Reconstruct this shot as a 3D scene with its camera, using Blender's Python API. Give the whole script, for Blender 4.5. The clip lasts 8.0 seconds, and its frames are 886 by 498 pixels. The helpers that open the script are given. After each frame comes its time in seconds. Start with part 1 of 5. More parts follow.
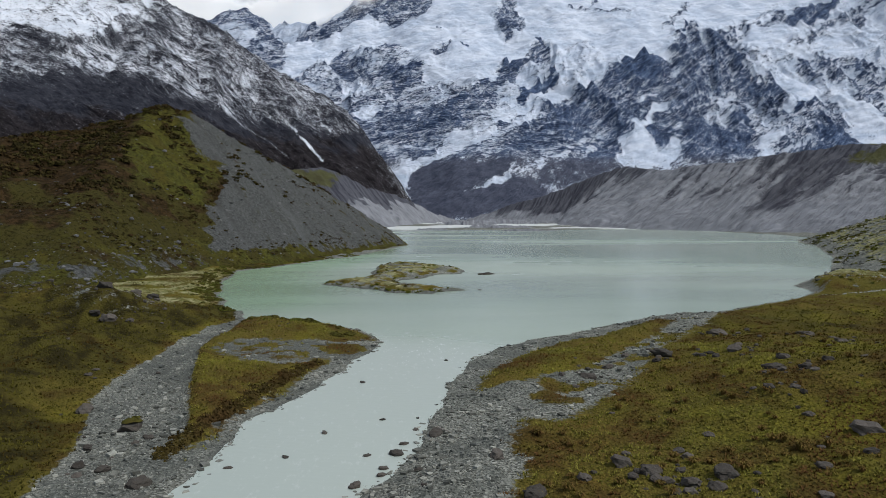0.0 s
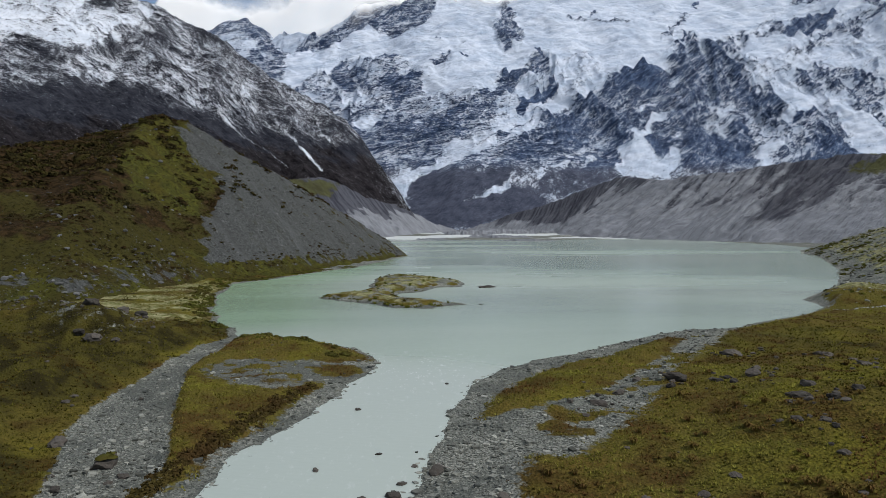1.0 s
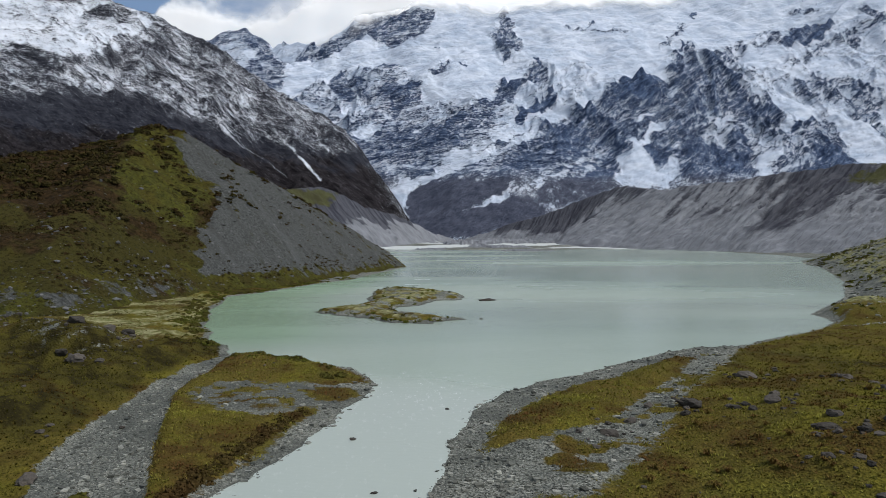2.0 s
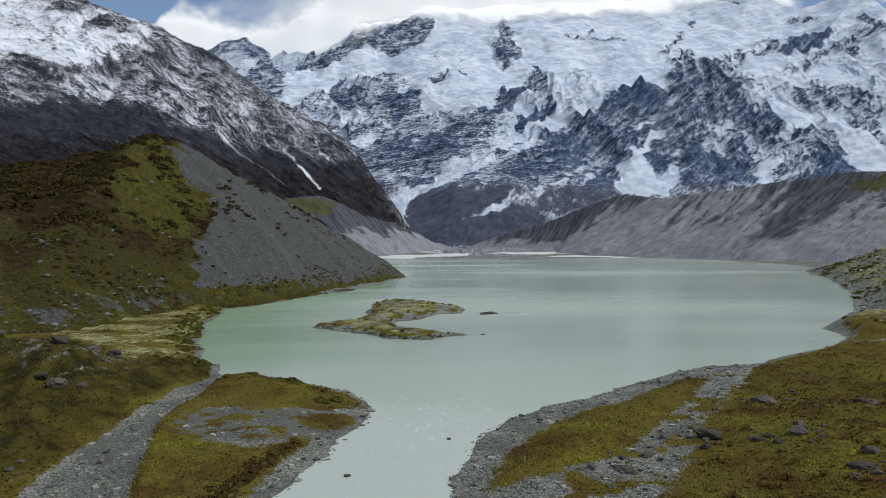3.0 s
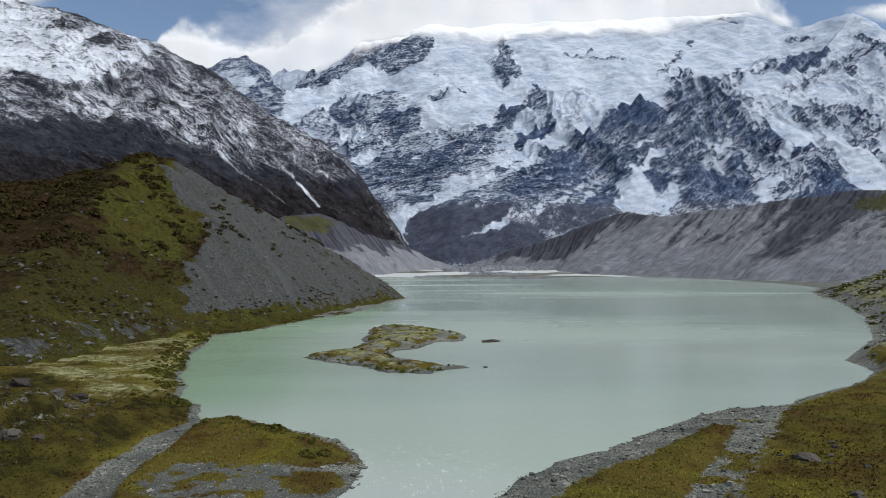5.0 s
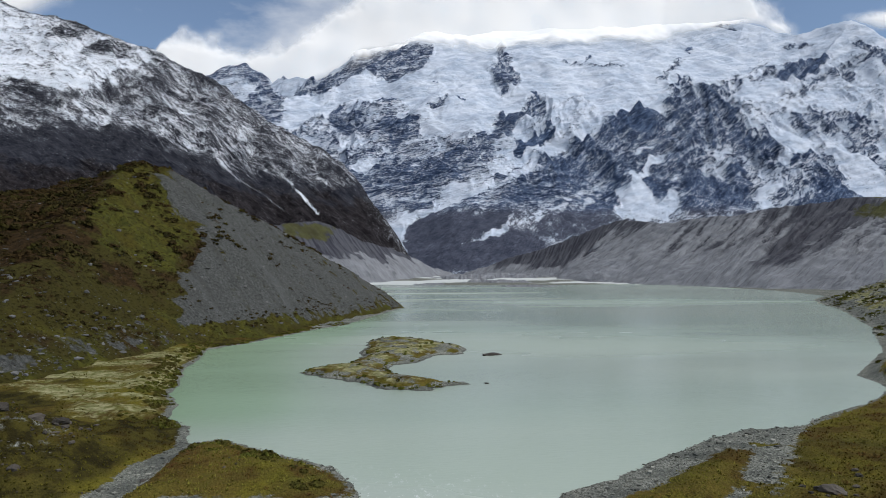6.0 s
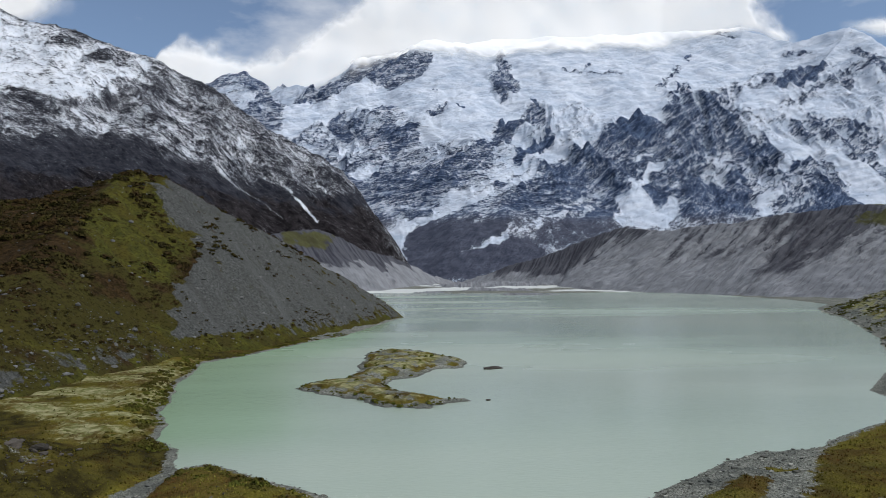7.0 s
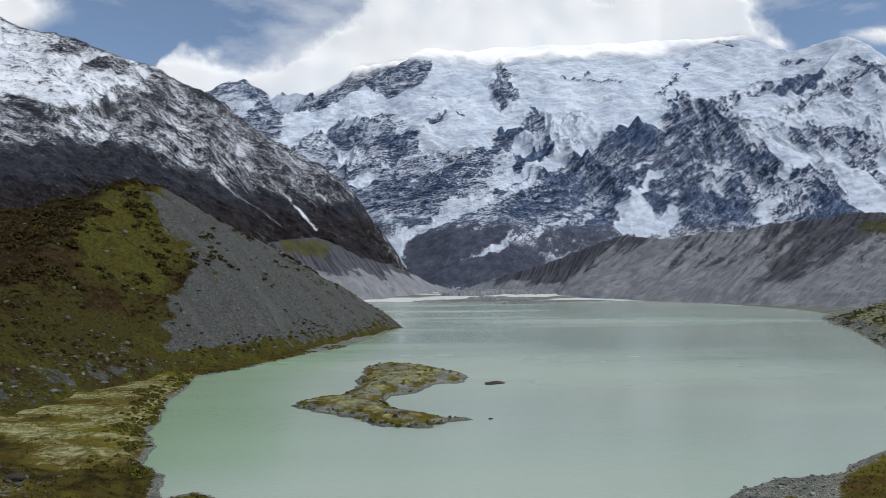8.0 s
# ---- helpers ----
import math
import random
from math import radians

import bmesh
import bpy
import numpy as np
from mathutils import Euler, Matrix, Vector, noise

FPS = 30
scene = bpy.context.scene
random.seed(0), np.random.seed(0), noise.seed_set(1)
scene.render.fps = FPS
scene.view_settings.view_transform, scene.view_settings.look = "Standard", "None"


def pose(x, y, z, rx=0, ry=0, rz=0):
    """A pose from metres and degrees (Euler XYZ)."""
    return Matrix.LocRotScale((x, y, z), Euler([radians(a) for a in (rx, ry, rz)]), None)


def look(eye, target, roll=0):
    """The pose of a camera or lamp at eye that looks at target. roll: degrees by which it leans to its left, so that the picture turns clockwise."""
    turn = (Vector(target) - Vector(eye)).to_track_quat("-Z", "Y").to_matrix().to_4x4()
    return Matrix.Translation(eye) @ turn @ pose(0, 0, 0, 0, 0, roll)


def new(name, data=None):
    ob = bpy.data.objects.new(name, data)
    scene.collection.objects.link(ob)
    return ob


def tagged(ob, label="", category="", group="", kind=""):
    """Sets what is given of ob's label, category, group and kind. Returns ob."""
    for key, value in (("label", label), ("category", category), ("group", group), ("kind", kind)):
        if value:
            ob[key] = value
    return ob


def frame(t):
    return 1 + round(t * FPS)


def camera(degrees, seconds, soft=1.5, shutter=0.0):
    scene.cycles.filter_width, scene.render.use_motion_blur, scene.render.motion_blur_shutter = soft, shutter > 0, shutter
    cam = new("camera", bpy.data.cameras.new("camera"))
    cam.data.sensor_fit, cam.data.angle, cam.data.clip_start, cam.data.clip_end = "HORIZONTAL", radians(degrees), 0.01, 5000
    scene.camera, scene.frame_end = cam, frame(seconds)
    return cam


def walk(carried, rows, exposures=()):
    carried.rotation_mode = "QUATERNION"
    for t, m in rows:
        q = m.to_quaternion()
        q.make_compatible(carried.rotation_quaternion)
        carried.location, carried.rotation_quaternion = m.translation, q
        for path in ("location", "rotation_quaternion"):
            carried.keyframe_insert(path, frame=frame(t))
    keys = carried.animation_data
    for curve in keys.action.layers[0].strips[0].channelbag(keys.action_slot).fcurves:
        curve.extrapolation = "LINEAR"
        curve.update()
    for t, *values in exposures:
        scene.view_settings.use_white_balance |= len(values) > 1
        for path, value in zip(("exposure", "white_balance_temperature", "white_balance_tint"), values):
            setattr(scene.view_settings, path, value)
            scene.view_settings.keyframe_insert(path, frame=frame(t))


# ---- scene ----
cam = camera(67.0, 8.0, soft=0.55)
PATH = [
    (0, (0.353, 14.248, 21.571), (0.433, 16.244, 21.476), -0.2),
    (0.5, (0.378, 16.804, 21.993), (0.459, 18.801, 21.912), -0.2),
    (1, (0.396, 19.354, 22.453), (0.478, 21.351, 22.386), -0.2),
    (1.5, (0.475, 21.756, 22.92), (0.557, 23.753, 22.866), -0.2),
    (1.7, (0.427, 22.676, 23.054), (0.512, 24.674, 23.008), -0.2),
    (2.8, (0.481, 28.519, 24.616), (0.567, 30.517, 24.591), -0.2),
    (3, (0.518, 29.517, 24.753), (0.604, 31.515, 24.738), -0.3),
    (3.5, (0.618, 32.023, 25.394), (0.704, 34.022, 25.39), -0.3),
    (4, (0.673, 34.778, 26.072), (0.76, 36.776, 26.08), -0.3),
    (4.5, (0.696, 37.316, 26.729), (0.784, 39.314, 26.749), -0.3),
    (4.7, (0.717, 38.332, 26.89), (0.805, 40.33, 26.917), -0.2),
    (6, (0.915, 44.851, 28.742), (1.005, 46.848, 28.798), -0.3),
    (6.5, (0.949, 47.27, 29.349), (1.04, 49.266, 29.416), -0.4),
    (7, (1.109, 49.835, 30.048), (1.2, 51.831, 30.126), -0.4),
    (7.5, (1.118, 52.316, 30.837), (1.211, 54.312, 30.926), -0.4),
    (8, (1.09, 55.181, 31.49), (1.183, 57.176, 31.591), -0.4),
]
walk(cam, [(t, look(e, a, r)) for t, e, a, r in PATH])

# ---- world and light ----
SUN_ELEV, SUN_ROT = 50.0, 118.0
world = bpy.data.worlds.new("sky")
scene.world = world
world.use_nodes = True
wn, wl = world.node_tree.nodes, world.node_tree.links
wn.clear()
w_out = wn.new("ShaderNodeOutputWorld")
w_bg = wn.new("ShaderNodeBackground")
w_sky = wn.new("ShaderNodeTexSky")
w_sky.sky_type = "NISHITA"
w_sky.sun_disc = False
w_sky.sun_elevation = radians(SUN_ELEV)
w_sky.sun_rotation = radians(SUN_ROT)
w_sky.air_density = 1.0
w_sky.ozone_density = 4.0
w_sky.dust_density = 0.3
w_co = wn.new("ShaderNodeTexCoord")
w_map = wn.new("ShaderNodeMapping")
w_map.inputs["Scale"].default_value = (1.0, 1.0, 2.6)
w_no = wn.new("ShaderNodeTexNoise")
w_no.inputs["Scale"].default_value = 2.2
w_no.inputs["Detail"].default_value = 8.0
w_no.inputs["Roughness"].default_value = 0.58
w_ra = wn.new("ShaderNodeValToRGB")
w_ra.color_ramp.elements[0].position = 0.44
w_ra.color_ramp.elements[1].position = 0.62
w_ra.color_ramp.elements[0].color = (0.07, 0.07, 0.07, 1)
w_mix = wn.new("ShaderNodeMixRGB")
w_mix.inputs[2].default_value = (6.8, 7.2, 7.9, 1.0)
wl.new(w_co.outputs["Generated"], w_map.inputs["Vector"])
wl.new(w_map.outputs["Vector"], w_no.inputs["Vector"])
wl.new(w_no.outputs["Fac"], w_ra.inputs["Fac"])
wl.new(w_ra.outputs["Color"], w_mix.inputs[0])
wl.new(w_sky.outputs["Color"], w_mix.inputs[1])
wl.new(w_mix.outputs["Color"], w_bg.inputs["Color"])
w_bg.inputs["Strength"].default_value = 0.10
wl.new(w_bg.outputs["Background"], w_out.inputs["Surface"])

sun_data = bpy.data.lights.new("sun", "SUN")
sun_data.energy = 3.1
sun_data.angle = radians(6)
sun_data.color = (1.0, 0.98, 0.955)
sun = new("sun", sun_data)
_e, _r = radians(SUN_ELEV), radians(SUN_ROT)
sun_dir = Vector((math.sin(_r) * math.cos(_e), math.cos(_r) * math.cos(_e), math.sin(_e)))
sun.matrix_world = look(sun_dir * 900, (0, 0, 0))
scene.view_settings.exposure = 0.0


# ---- terrain maths ----
def lattice(ix, iy, seed):
    h = (ix.astype(np.int64) * 374761393 + iy.astype(np.int64) * 668265263 + seed * 974711) & 0xFFFFFFFF
    h = ((h ^ (h >> 13)) * 1274126177) & 0xFFFFFFFF
    h = h ^ (h >> 16)
    return (h & 0xFFFF) / 65535.0


def gnoise(x, y, seed=0):
    """Gradient noise, about -1 to 1."""
    x0, y0 = np.floor(x), np.floor(y)
    fx, fy = x - x0, y - y0
    u = fx * fx * fx * (fx * (fx * 6 - 15) + 10)
    v = fy * fy * fy * (fy * (fy * 6 - 15) + 10)
    out = 0
    for dx in (0, 1):
        for dy in (0, 1):
            a = lattice(x0 + dx, y0 + dy, seed) * 2 * math.pi
            g = np.cos(a) * (fx - dx) + np.sin(a) * (fy - dy)
            out = out + g * (u if dx else 1 - u) * (v if dy else 1 - v)
    return out * 1.5


def fbm(x, y, size, octaves=5, seed=0, gain=0.5):
    s, a, out = 1.0 / size, 1.0, 0
    for i in range(octaves):
        out = out + a * gnoise(x * s + 17.3 * i, y * s - 9.1 * i, seed + i)
        s, a = s * 2.03, a * gain
    return out


def ridged(x, y, size, octaves=5, seed=0, gain=0.5):
    s, a, w, out = 1.0 / size, 1.0, 1.0, 0
    for i in range(octaves):
        n = 1 - np.abs(gnoise(x * s + 5.7 * i, y * s + 3.1 * i, seed + i))
        n = n * n * w
        out = out + a * n
        w = np.clip(n * 1.6, 0, 1)
        s, a = s * 2.07, a * gain
    return out


def sstep(a, b, x):
    t = np.clip((x - a) / (b - a), 0, 1)
    return t * t * (3 - 2 * t)


def smin(a, b, k):
    h = np.clip(0.5 + 0.5 * (b - a) / k, 0, 1)
    return b * (1 - h) + a * h - k * h * (1 - h)


def smax(a, b, k):
    return -smin(-a, -b, k)


def along(pts, x, y):
    """Distance to a polyline, signed (positive on its left), and the third value carried along it."""
    best = np.full(np.shape(x), 1e18)
    side = np.zeros(np.shape(x))
    val = np.zeros(np.shape(x))
    for p, q in zip(pts[:-1], pts[1:]):
        ax, ay, bx, by = p[0], p[1], q[0] - p[0], q[1] - p[1]
        t = np.clip(((x - ax) * bx + (y - ay) * by) / (bx * bx + by * by), 0, 1)
        dx, dy = x - ax - t * bx, y - ay - t * by
        d = dx * dx + dy * dy
        m = d < best
        best = np.where(m, d, best)
        side = np.where(m, np.where(bx * (y - ay) - by * (x - ax) > 0, 1.0, -1.0), side)
        if len(p) > 2:
            val = np.where(m, p[2] + t * (q[2] - p[2]), val)
    return np.sqrt(best), side, val


def tent(pts, x, y, k, k2=0.0):
    """A roof whose ridge follows the polyline and its heights, falling off at slope k on both sides."""
    h = np.full(np.shape(x), -1e9)
    for p, q in zip(pts[:-1], pts[1:]):
        bx, by = q[0] - p[0], q[1] - p[1]
        t = np.clip(((x - p[0]) * bx + (y - p[1]) * by) / (bx * bx + by * by), 0, 1)
        d = np.hypot(x - p[0] - t * bx, y - p[1] - t * by)
        h = np.maximum(h, p[2] + t * (q[2] - p[2]) - k * d - k2 * d * d)
    return h


def blur(z, r):
    """The mean over a square of 2 r + 1 grid steps."""
    for ax in (0, 1):
        pad = [(r + 1, r) if i == ax else (0, 0) for i in (0, 1)]
        c = np.cumsum(np.pad(z, pad, mode="edge"), axis=ax)
        n = z.shape[ax]
        z = (np.take(c, np.arange(2 * r + 1, 2 * r + 1 + n), axis=ax) - np.take(c, np.arange(0, n), axis=ax)) / (2 * r + 1)
    return z


def inside(poly, x, y):
    """Signed distance to a closed outline, positive inside."""
    ring = list(poly) + [poly[0]]
    d, _, _ = along(ring, x, y)
    odd = np.zeros(np.shape(x), bool)
    for p, q in zip(ring[:-1], ring[1:]):
        if p[1] == q[1]:
            continue
        c = (p[1] > y) != (q[1] > y)
        odd ^= c & (x < (q[0] - p[0]) * (y - p[1]) / (q[1] - p[1]) + p[0])
    return np.where(odd, d, -d)


# outline of the lake and its outlet river, water level at 0
EAST_SHORE = [(-48, -70), (-20, 10), (-15, 40), (-4.2, 66), (-1.4, 70), (0.7, 77), (1.9, 84), (3.4, 93), (4.6, 100), (8.5, 113), (14.6, 124), (21, 130.5), (27,
    134.5), (42.6, 148.5), (52, 157), (60, 161), (68, 162), (81, 171.5), (101, 186), (112, 197), (117, 216), (134, 236), (158, 263), (213, 347), (285,
    480), (311, 545)]
FAR_SHORE = [(343, 603), (391, 664), (420, 780), (420, 890), (440, 1010), (355, 1120), (205, 1120), (72, 1140), (-80, 1210), (-190, 1180), (-230, 1100), (-190,
    800), (-90, 640)]
WEST_SHORE = [(-20, 562), (-6, 528), (-22, 450), (-34, 383), (-43, 368), (-62, 308), (-72, 287), (-67, 263), (-65, 242), (-58, 219), (-55, 202), (-48.6, 190),
    (-46, 177), (-40, 170), (-38, 162), (-36.3, 157), (-32, 160.4), (-21.5, 151.8), (-11, 143), (-7, 136), (-6, 130), (-7.6, 119), (-10, 110), (-12, 99),
    (-15, 91.4), (-17.4, 86), (-18, 76), (-18.4, 66), (-42, 5), (-80, -70)]
WATER = EAST_SHORE + FAR_SHORE + WEST_SHORE
CREEK = [(-38, 168, 1.2), (-36.4, 150, 1.2), (-36.2, 141, 1.3), (-36.6, 130, 1.9), (-37, 120, 2.5), (-34.3, 105, 3.8), (-32.6, 97, 4.4), (-31, 90, 4.8),
         (-26.5, 78, 4.2), (-25.5, 68, 5.0), (-28, 50, 7.0), (-50, 10, 9.0)]
SPIT = [(-35.3, 127), (-35.6, 139), (-35.6, 150), (-32, 157.5), (-24.4, 151), (-14.2, 142.5), (-9, 136), (-8.4, 132), (-14.7, 129.8), (-19, 130.6),
        (-25, 129.2), (-30.5, 130), (-33, 124), (-31.5, 117), (-25.5, 110.8), (-18.5, 108.5), (-13.6, 113.2), (-16, 104), (-18, 95), (-20.3, 87),
        (-21.7, 78.5), (-22.1, 73.9), (-25.7, 88), (-30.5, 104.6), (-34.6, 122)]
SPIT_TUFT = [(-14.5, 126.5), (-9.5, 127), (-7.6, 122), (-10, 119), (-13.4, 119)]
STRIP = [(8.5, 96), (11.6, 106.6), (20.6, 120.4), (35.2, 132.7), (48.5, 145), (50, 141.3), (36, 122), (26, 106),
         (20, 101), (12, 97)]
BANK = [(8.1, 61), (8.9, 64.2), (11.1, 70.3), (9.8, 74), (12.4, 79.9), (15.8, 79.8), (20, 84.7), (24.9, 90.4), (34.4, 105.3), (40.7, 117.5),
        (48.6, 127.5), (61.4, 146.9), (71, 160), (99, 182), (150, 230),
        (400, 300), (400, -100), (30, -100), (9, 20)]
WEST = [(-36.5, 160), (-39.5, 140), (-39, 119), (-38.6, 106), (-37.2, 92), (-33.5, 83), (-30.8, 76), (-29.5, 66), (-32, 50), (-60, 0), (-400, 0), (-400, 420),
        (-50, 420), (-38, 173)]
TRACK = [(108, 188.5), (122, 192), (150, 195), (230, 205)]
POINT = [(111, 198), (118, 215), (133, 233), (146, 234), (155, 215), (135, 196)]
# foot of the moraine hill, walked with the hill on the left, and its crest
FOOT = [(-5, 534), (-12, 522), (-25, 470), (-46, 385), (-58, 350), (-72, 312), (-82, 285), (-86, 262), (-90, 235), (-95, 205),
        (-125, 180), (-300, 150), (-500, 150)]
LUSH = [(-160, 406), (-138, 416), (-122, 404), (-113, 392), (-106, 396), (-99, 376), (-102, 350), (-99, 336), (-110, 312), (-118, 302), (-126, 317),
        (-135, 331), (-138, 355)]
SCREE_EDGE = [(-60, 270), (-86, 300), (-92, 330), (-101, 367), (-126, 394), (-150, 425)]
CREST = [(-600, 470, 80), (-300, 430, 38), (-235, 400, 43), (-200, 400, 55), (-172, 402, 75), (-140, 405, 89), (-112, 440, 69), (-84, 481, 52),
         (-45, 516, 30), (-19, 537, 11), (-6, 532, 1)]


def hill_height(x, y):
    w = fbm(x, y, 40, 3, 11)
    d, s, _ = along(FOOT, x + 3 * w, y + 3 * fbm(x, y, 30, 3, 12))
    ds = -d * s
    dsc, ssc, _ = along(SCREE_EDGE, x, y)
    scree = sstep(-5, 5, -dsc * ssc + 6 * w + 7 * fbm(x, y, 16, 4, 13))
    front = 2.5 + ds * (0.85 + 0.08 * scree)
    slope = 28.5 + 0.25 * (-x - 120) + 0.27 * (y - 282)
    slope = slope + 3.0 * fbm(x, y, 45, 4, 21) + 2.2 * np.sin((slope + 4 * w) * 0.42) * sstep(60, 30, slope)
    dc, sc, zc = along(CREST, x, y)
    back = sc > 0
    knob = zc - np.where(back, 0.75, 0.42) * dc
    roof = zc + np.where(back, -0.75, 0.02) * dc
    body = smax(slope, knob, 6) * (1 - scree) + 200 * scree
    h = smin(smin(front, body, 4), roof, 6)
    rough = 1.35 * fbm(x, y, 9, 5, 31, 0.55) * (1 - scree) + 0.35 * fbm(x, y, 6, 3, 32) * scree
    gully = 0.6 * ridged(x * 0.8 + y * 0.1, y * 0.25, 6, 3, 35) * scree * sstep(5, 25, ds)
    return np.where(ds > -3, h + rough * sstep(0, 12, ds) - gully, -3 + ds * 0.2), ds, scree, dc * np.where(back, -1, 1)


def ground_height(x, y):
    dw = -inside(WATER, x + 0.8 * fbm(x, y, 7, 3, 1), y + 0.8 * fbm(x, y, 7, 3, 2))
    land = np.clip(dw, 0, None)
    z = np.where(dw < 0, np.maximum(dw * 0.16, -3.0), np.minimum(land * 0.07, 0.6) + 0.012 * np.minimum(land, 60))
    dcr, _, wid = along(CREEK, x, y)
    cr = sstep(1.5, -0.5, dcr - wid) * sstep(0, 3, dw) * sstep(1.5, -1.0, inside(WEST, x, y))
    # right bank
    z = z + 5.2 * sstep(135, 78, y) * sstep(12, 60, x) * sstep(0, 20, dw)
    z = z + np.interp(y, [250, 330, 430, 600], [0.55, 0.50, 0.36, 0.34]) * np.clip(land - 4, 0, np.interp(y, [250, 400, 600], [80, 62, 52])) * sstep(205, 290, y) * sstep(60, 150, x) * (1 - sstep(560, 660, y))
    z = z + 2.5 * sstep(0, 14, inside(POINT, x, y) + 6) * sstep(0, 6, dw)
    # left bank, its boulder mound and flats
    z = z + 0.10 * np.clip(-36 - x - wid * 0.6, 0, 60) * sstep(175, 140, y) * sstep(0, 8, dw) * sstep(0, 4, dcr - wid)
    dm, _, _ = along([(-54, 143), (-66, 150), (-90, 160), (-150, 170)], x, y)
    z = z + 3.8 * np.exp(-(dm / 9.0) ** 2)
    z = z + 1.2 * sstep(165, 190, y) * sstep(330, 290, y) * sstep(-40, -62, x) * sstep(0, 8, dw)
    sp = inside(SPIT, x, y)
    z = z + 0.7 * sstep(-1.5, 2.5, sp) * sstep(0, 3, dw)
    z = z + 0.5 * sstep(-1, 3, inside(STRIP, x, y)) * sstep(0, 3, dw)
    z = z + (1.5 * fbm(x, y, 13, 3, 15) + 0.55 * fbm(x, y, 5.5, 3, 18) + 1.0 * ridged(x, y, 30, 2, 16)) * sstep(1, 9, inside(WEST, x, y)) * sstep(185, 160, y) * sstep(0, 6, dw)
    rel = 0.30 * fbm(x, y, 5, 4, 3) + 0.75 * fbm(x, y, 19, 3, 4)
    z = z + rel * sstep(0.5, 8, dw) * (1 - 0.8 * cr)
    z = z * (1 - 0.55 * cr) + 0.06 * cr
    # silt plain rising towards the glacier
    z = z + (0.024 * np.clip(y - 1200, 0, 380) + 0.8 * fbm(x, y * 0.5, 60, 3, 19) * sstep(1150, 1230, y)) * sstep(-420, -300, x) * sstep(420, 300, x) * sstep(0, 20, dw)
    z = np.where(dw > 1.2, np.maximum(z, 0.10 + 0.04 * np.minimum(land, 5)), z)
    return z, dw, cr, dcr - wid


MAIN_RIDGES = [
    ([(1186, 2850, 841), (880, 2650, 634), (536, 2350, 404), (299, 2100, 232)], 0.95),
    ([(1186, 2850, 841), (1296, 2700, 690), (1351, 2400, 372), (1222, 2150, 216)], 0.95),
    ([(1186, 2850, 841), (1249, 2800, 779), (1105, 2450, 463), (911, 2080, 190)], 1.05),
    ([(1890, 3750, 1415), (2098, 3600, 1290), (2355, 3500, 1354), (2370, 3200, 992), (2228, 2800, 503)], 0.9),
    ([(2355, 3500, 1340), (2064, 3300, 1078), (1782, 3150, 896)], 1.1),
    ([(2370, 3400, 1200), (2175, 3250, 1005), (1844, 3050, 810), (1842, 2850, 610), (1854, 2600, 378)], 1.0),
    ([(1222, 2150, 230), (1510, 2450, 452), (1537, 2250, 273)], 0.95),
    ([(1510, 2450, 452), (1302, 2100, 221)], 1.05),
    ([(490, 3550, 1212), (480, 3400, 1010), (466, 3200, 869), (371, 2900, 616), (113, 2600, 401), (-55, 2350, 228)], 0.95),
    ([(-772, 3900, 1123), (-517, 3700, 1065), (-275, 3750, 1218), (105, 3800, 1300), (574, 3900, 1400), (1064, 3850, 1395),
      (1547, 3800, 1410), (1890, 3750, 1415)], 1.2),
    ([(-1300, 3950, 1100), (-1091, 3950, 1199), (-945, 3950, 1220), (-847, 3950, 1150)], 1.0),
    ([(105, 3800, 1300), (-60, 3400, 930), (-180, 3000, 600), (-260, 2600, 330)], 0.9),
]


class Cover:
    """How much snow lies on a mountainside, by place along it and height: 1 is unbroken, 0 bare rock."""

    def __init__(self, x, z, level, wander, seed):
        self.x = (x + wander * fbm(x, z, 100, 5, seed, 0.55)).ravel()
        self.z = (z + 0.8 * wander * fbm(x, z, 80, 5, seed + 1, 0.55)).ravel()
        self.shape, self.level = x.shape, np.full(x.size, level)

    def blend(self, i, m, level):
        self.level[i] = self.level[i] * (1 - m) + level * m

    def near(self, pts, far):
        px, pz = [p[0] for p in pts], [p[1] for p in pts]
        return np.nonzero((self.x > min(px) - far) & (self.x < max(px) + far) & (self.z > min(pz) - far) & (self.z < max(pz) + far))[0]

    def region(self, level, soft, *pts):
        i = self.near(pts, soft)
        self.blend(i, sstep(-soft, soft, inside(pts, self.x[i], self.z[i])), level)

    def stripe(self, level, width, *pts):
        i = self.near(pts, 2 * width)
        self.blend(i, np.exp(-(along(pts, self.x[i], self.z[i])[0] / width) ** 4), level)

    def result(self):
        return self.level.reshape(self.shape)


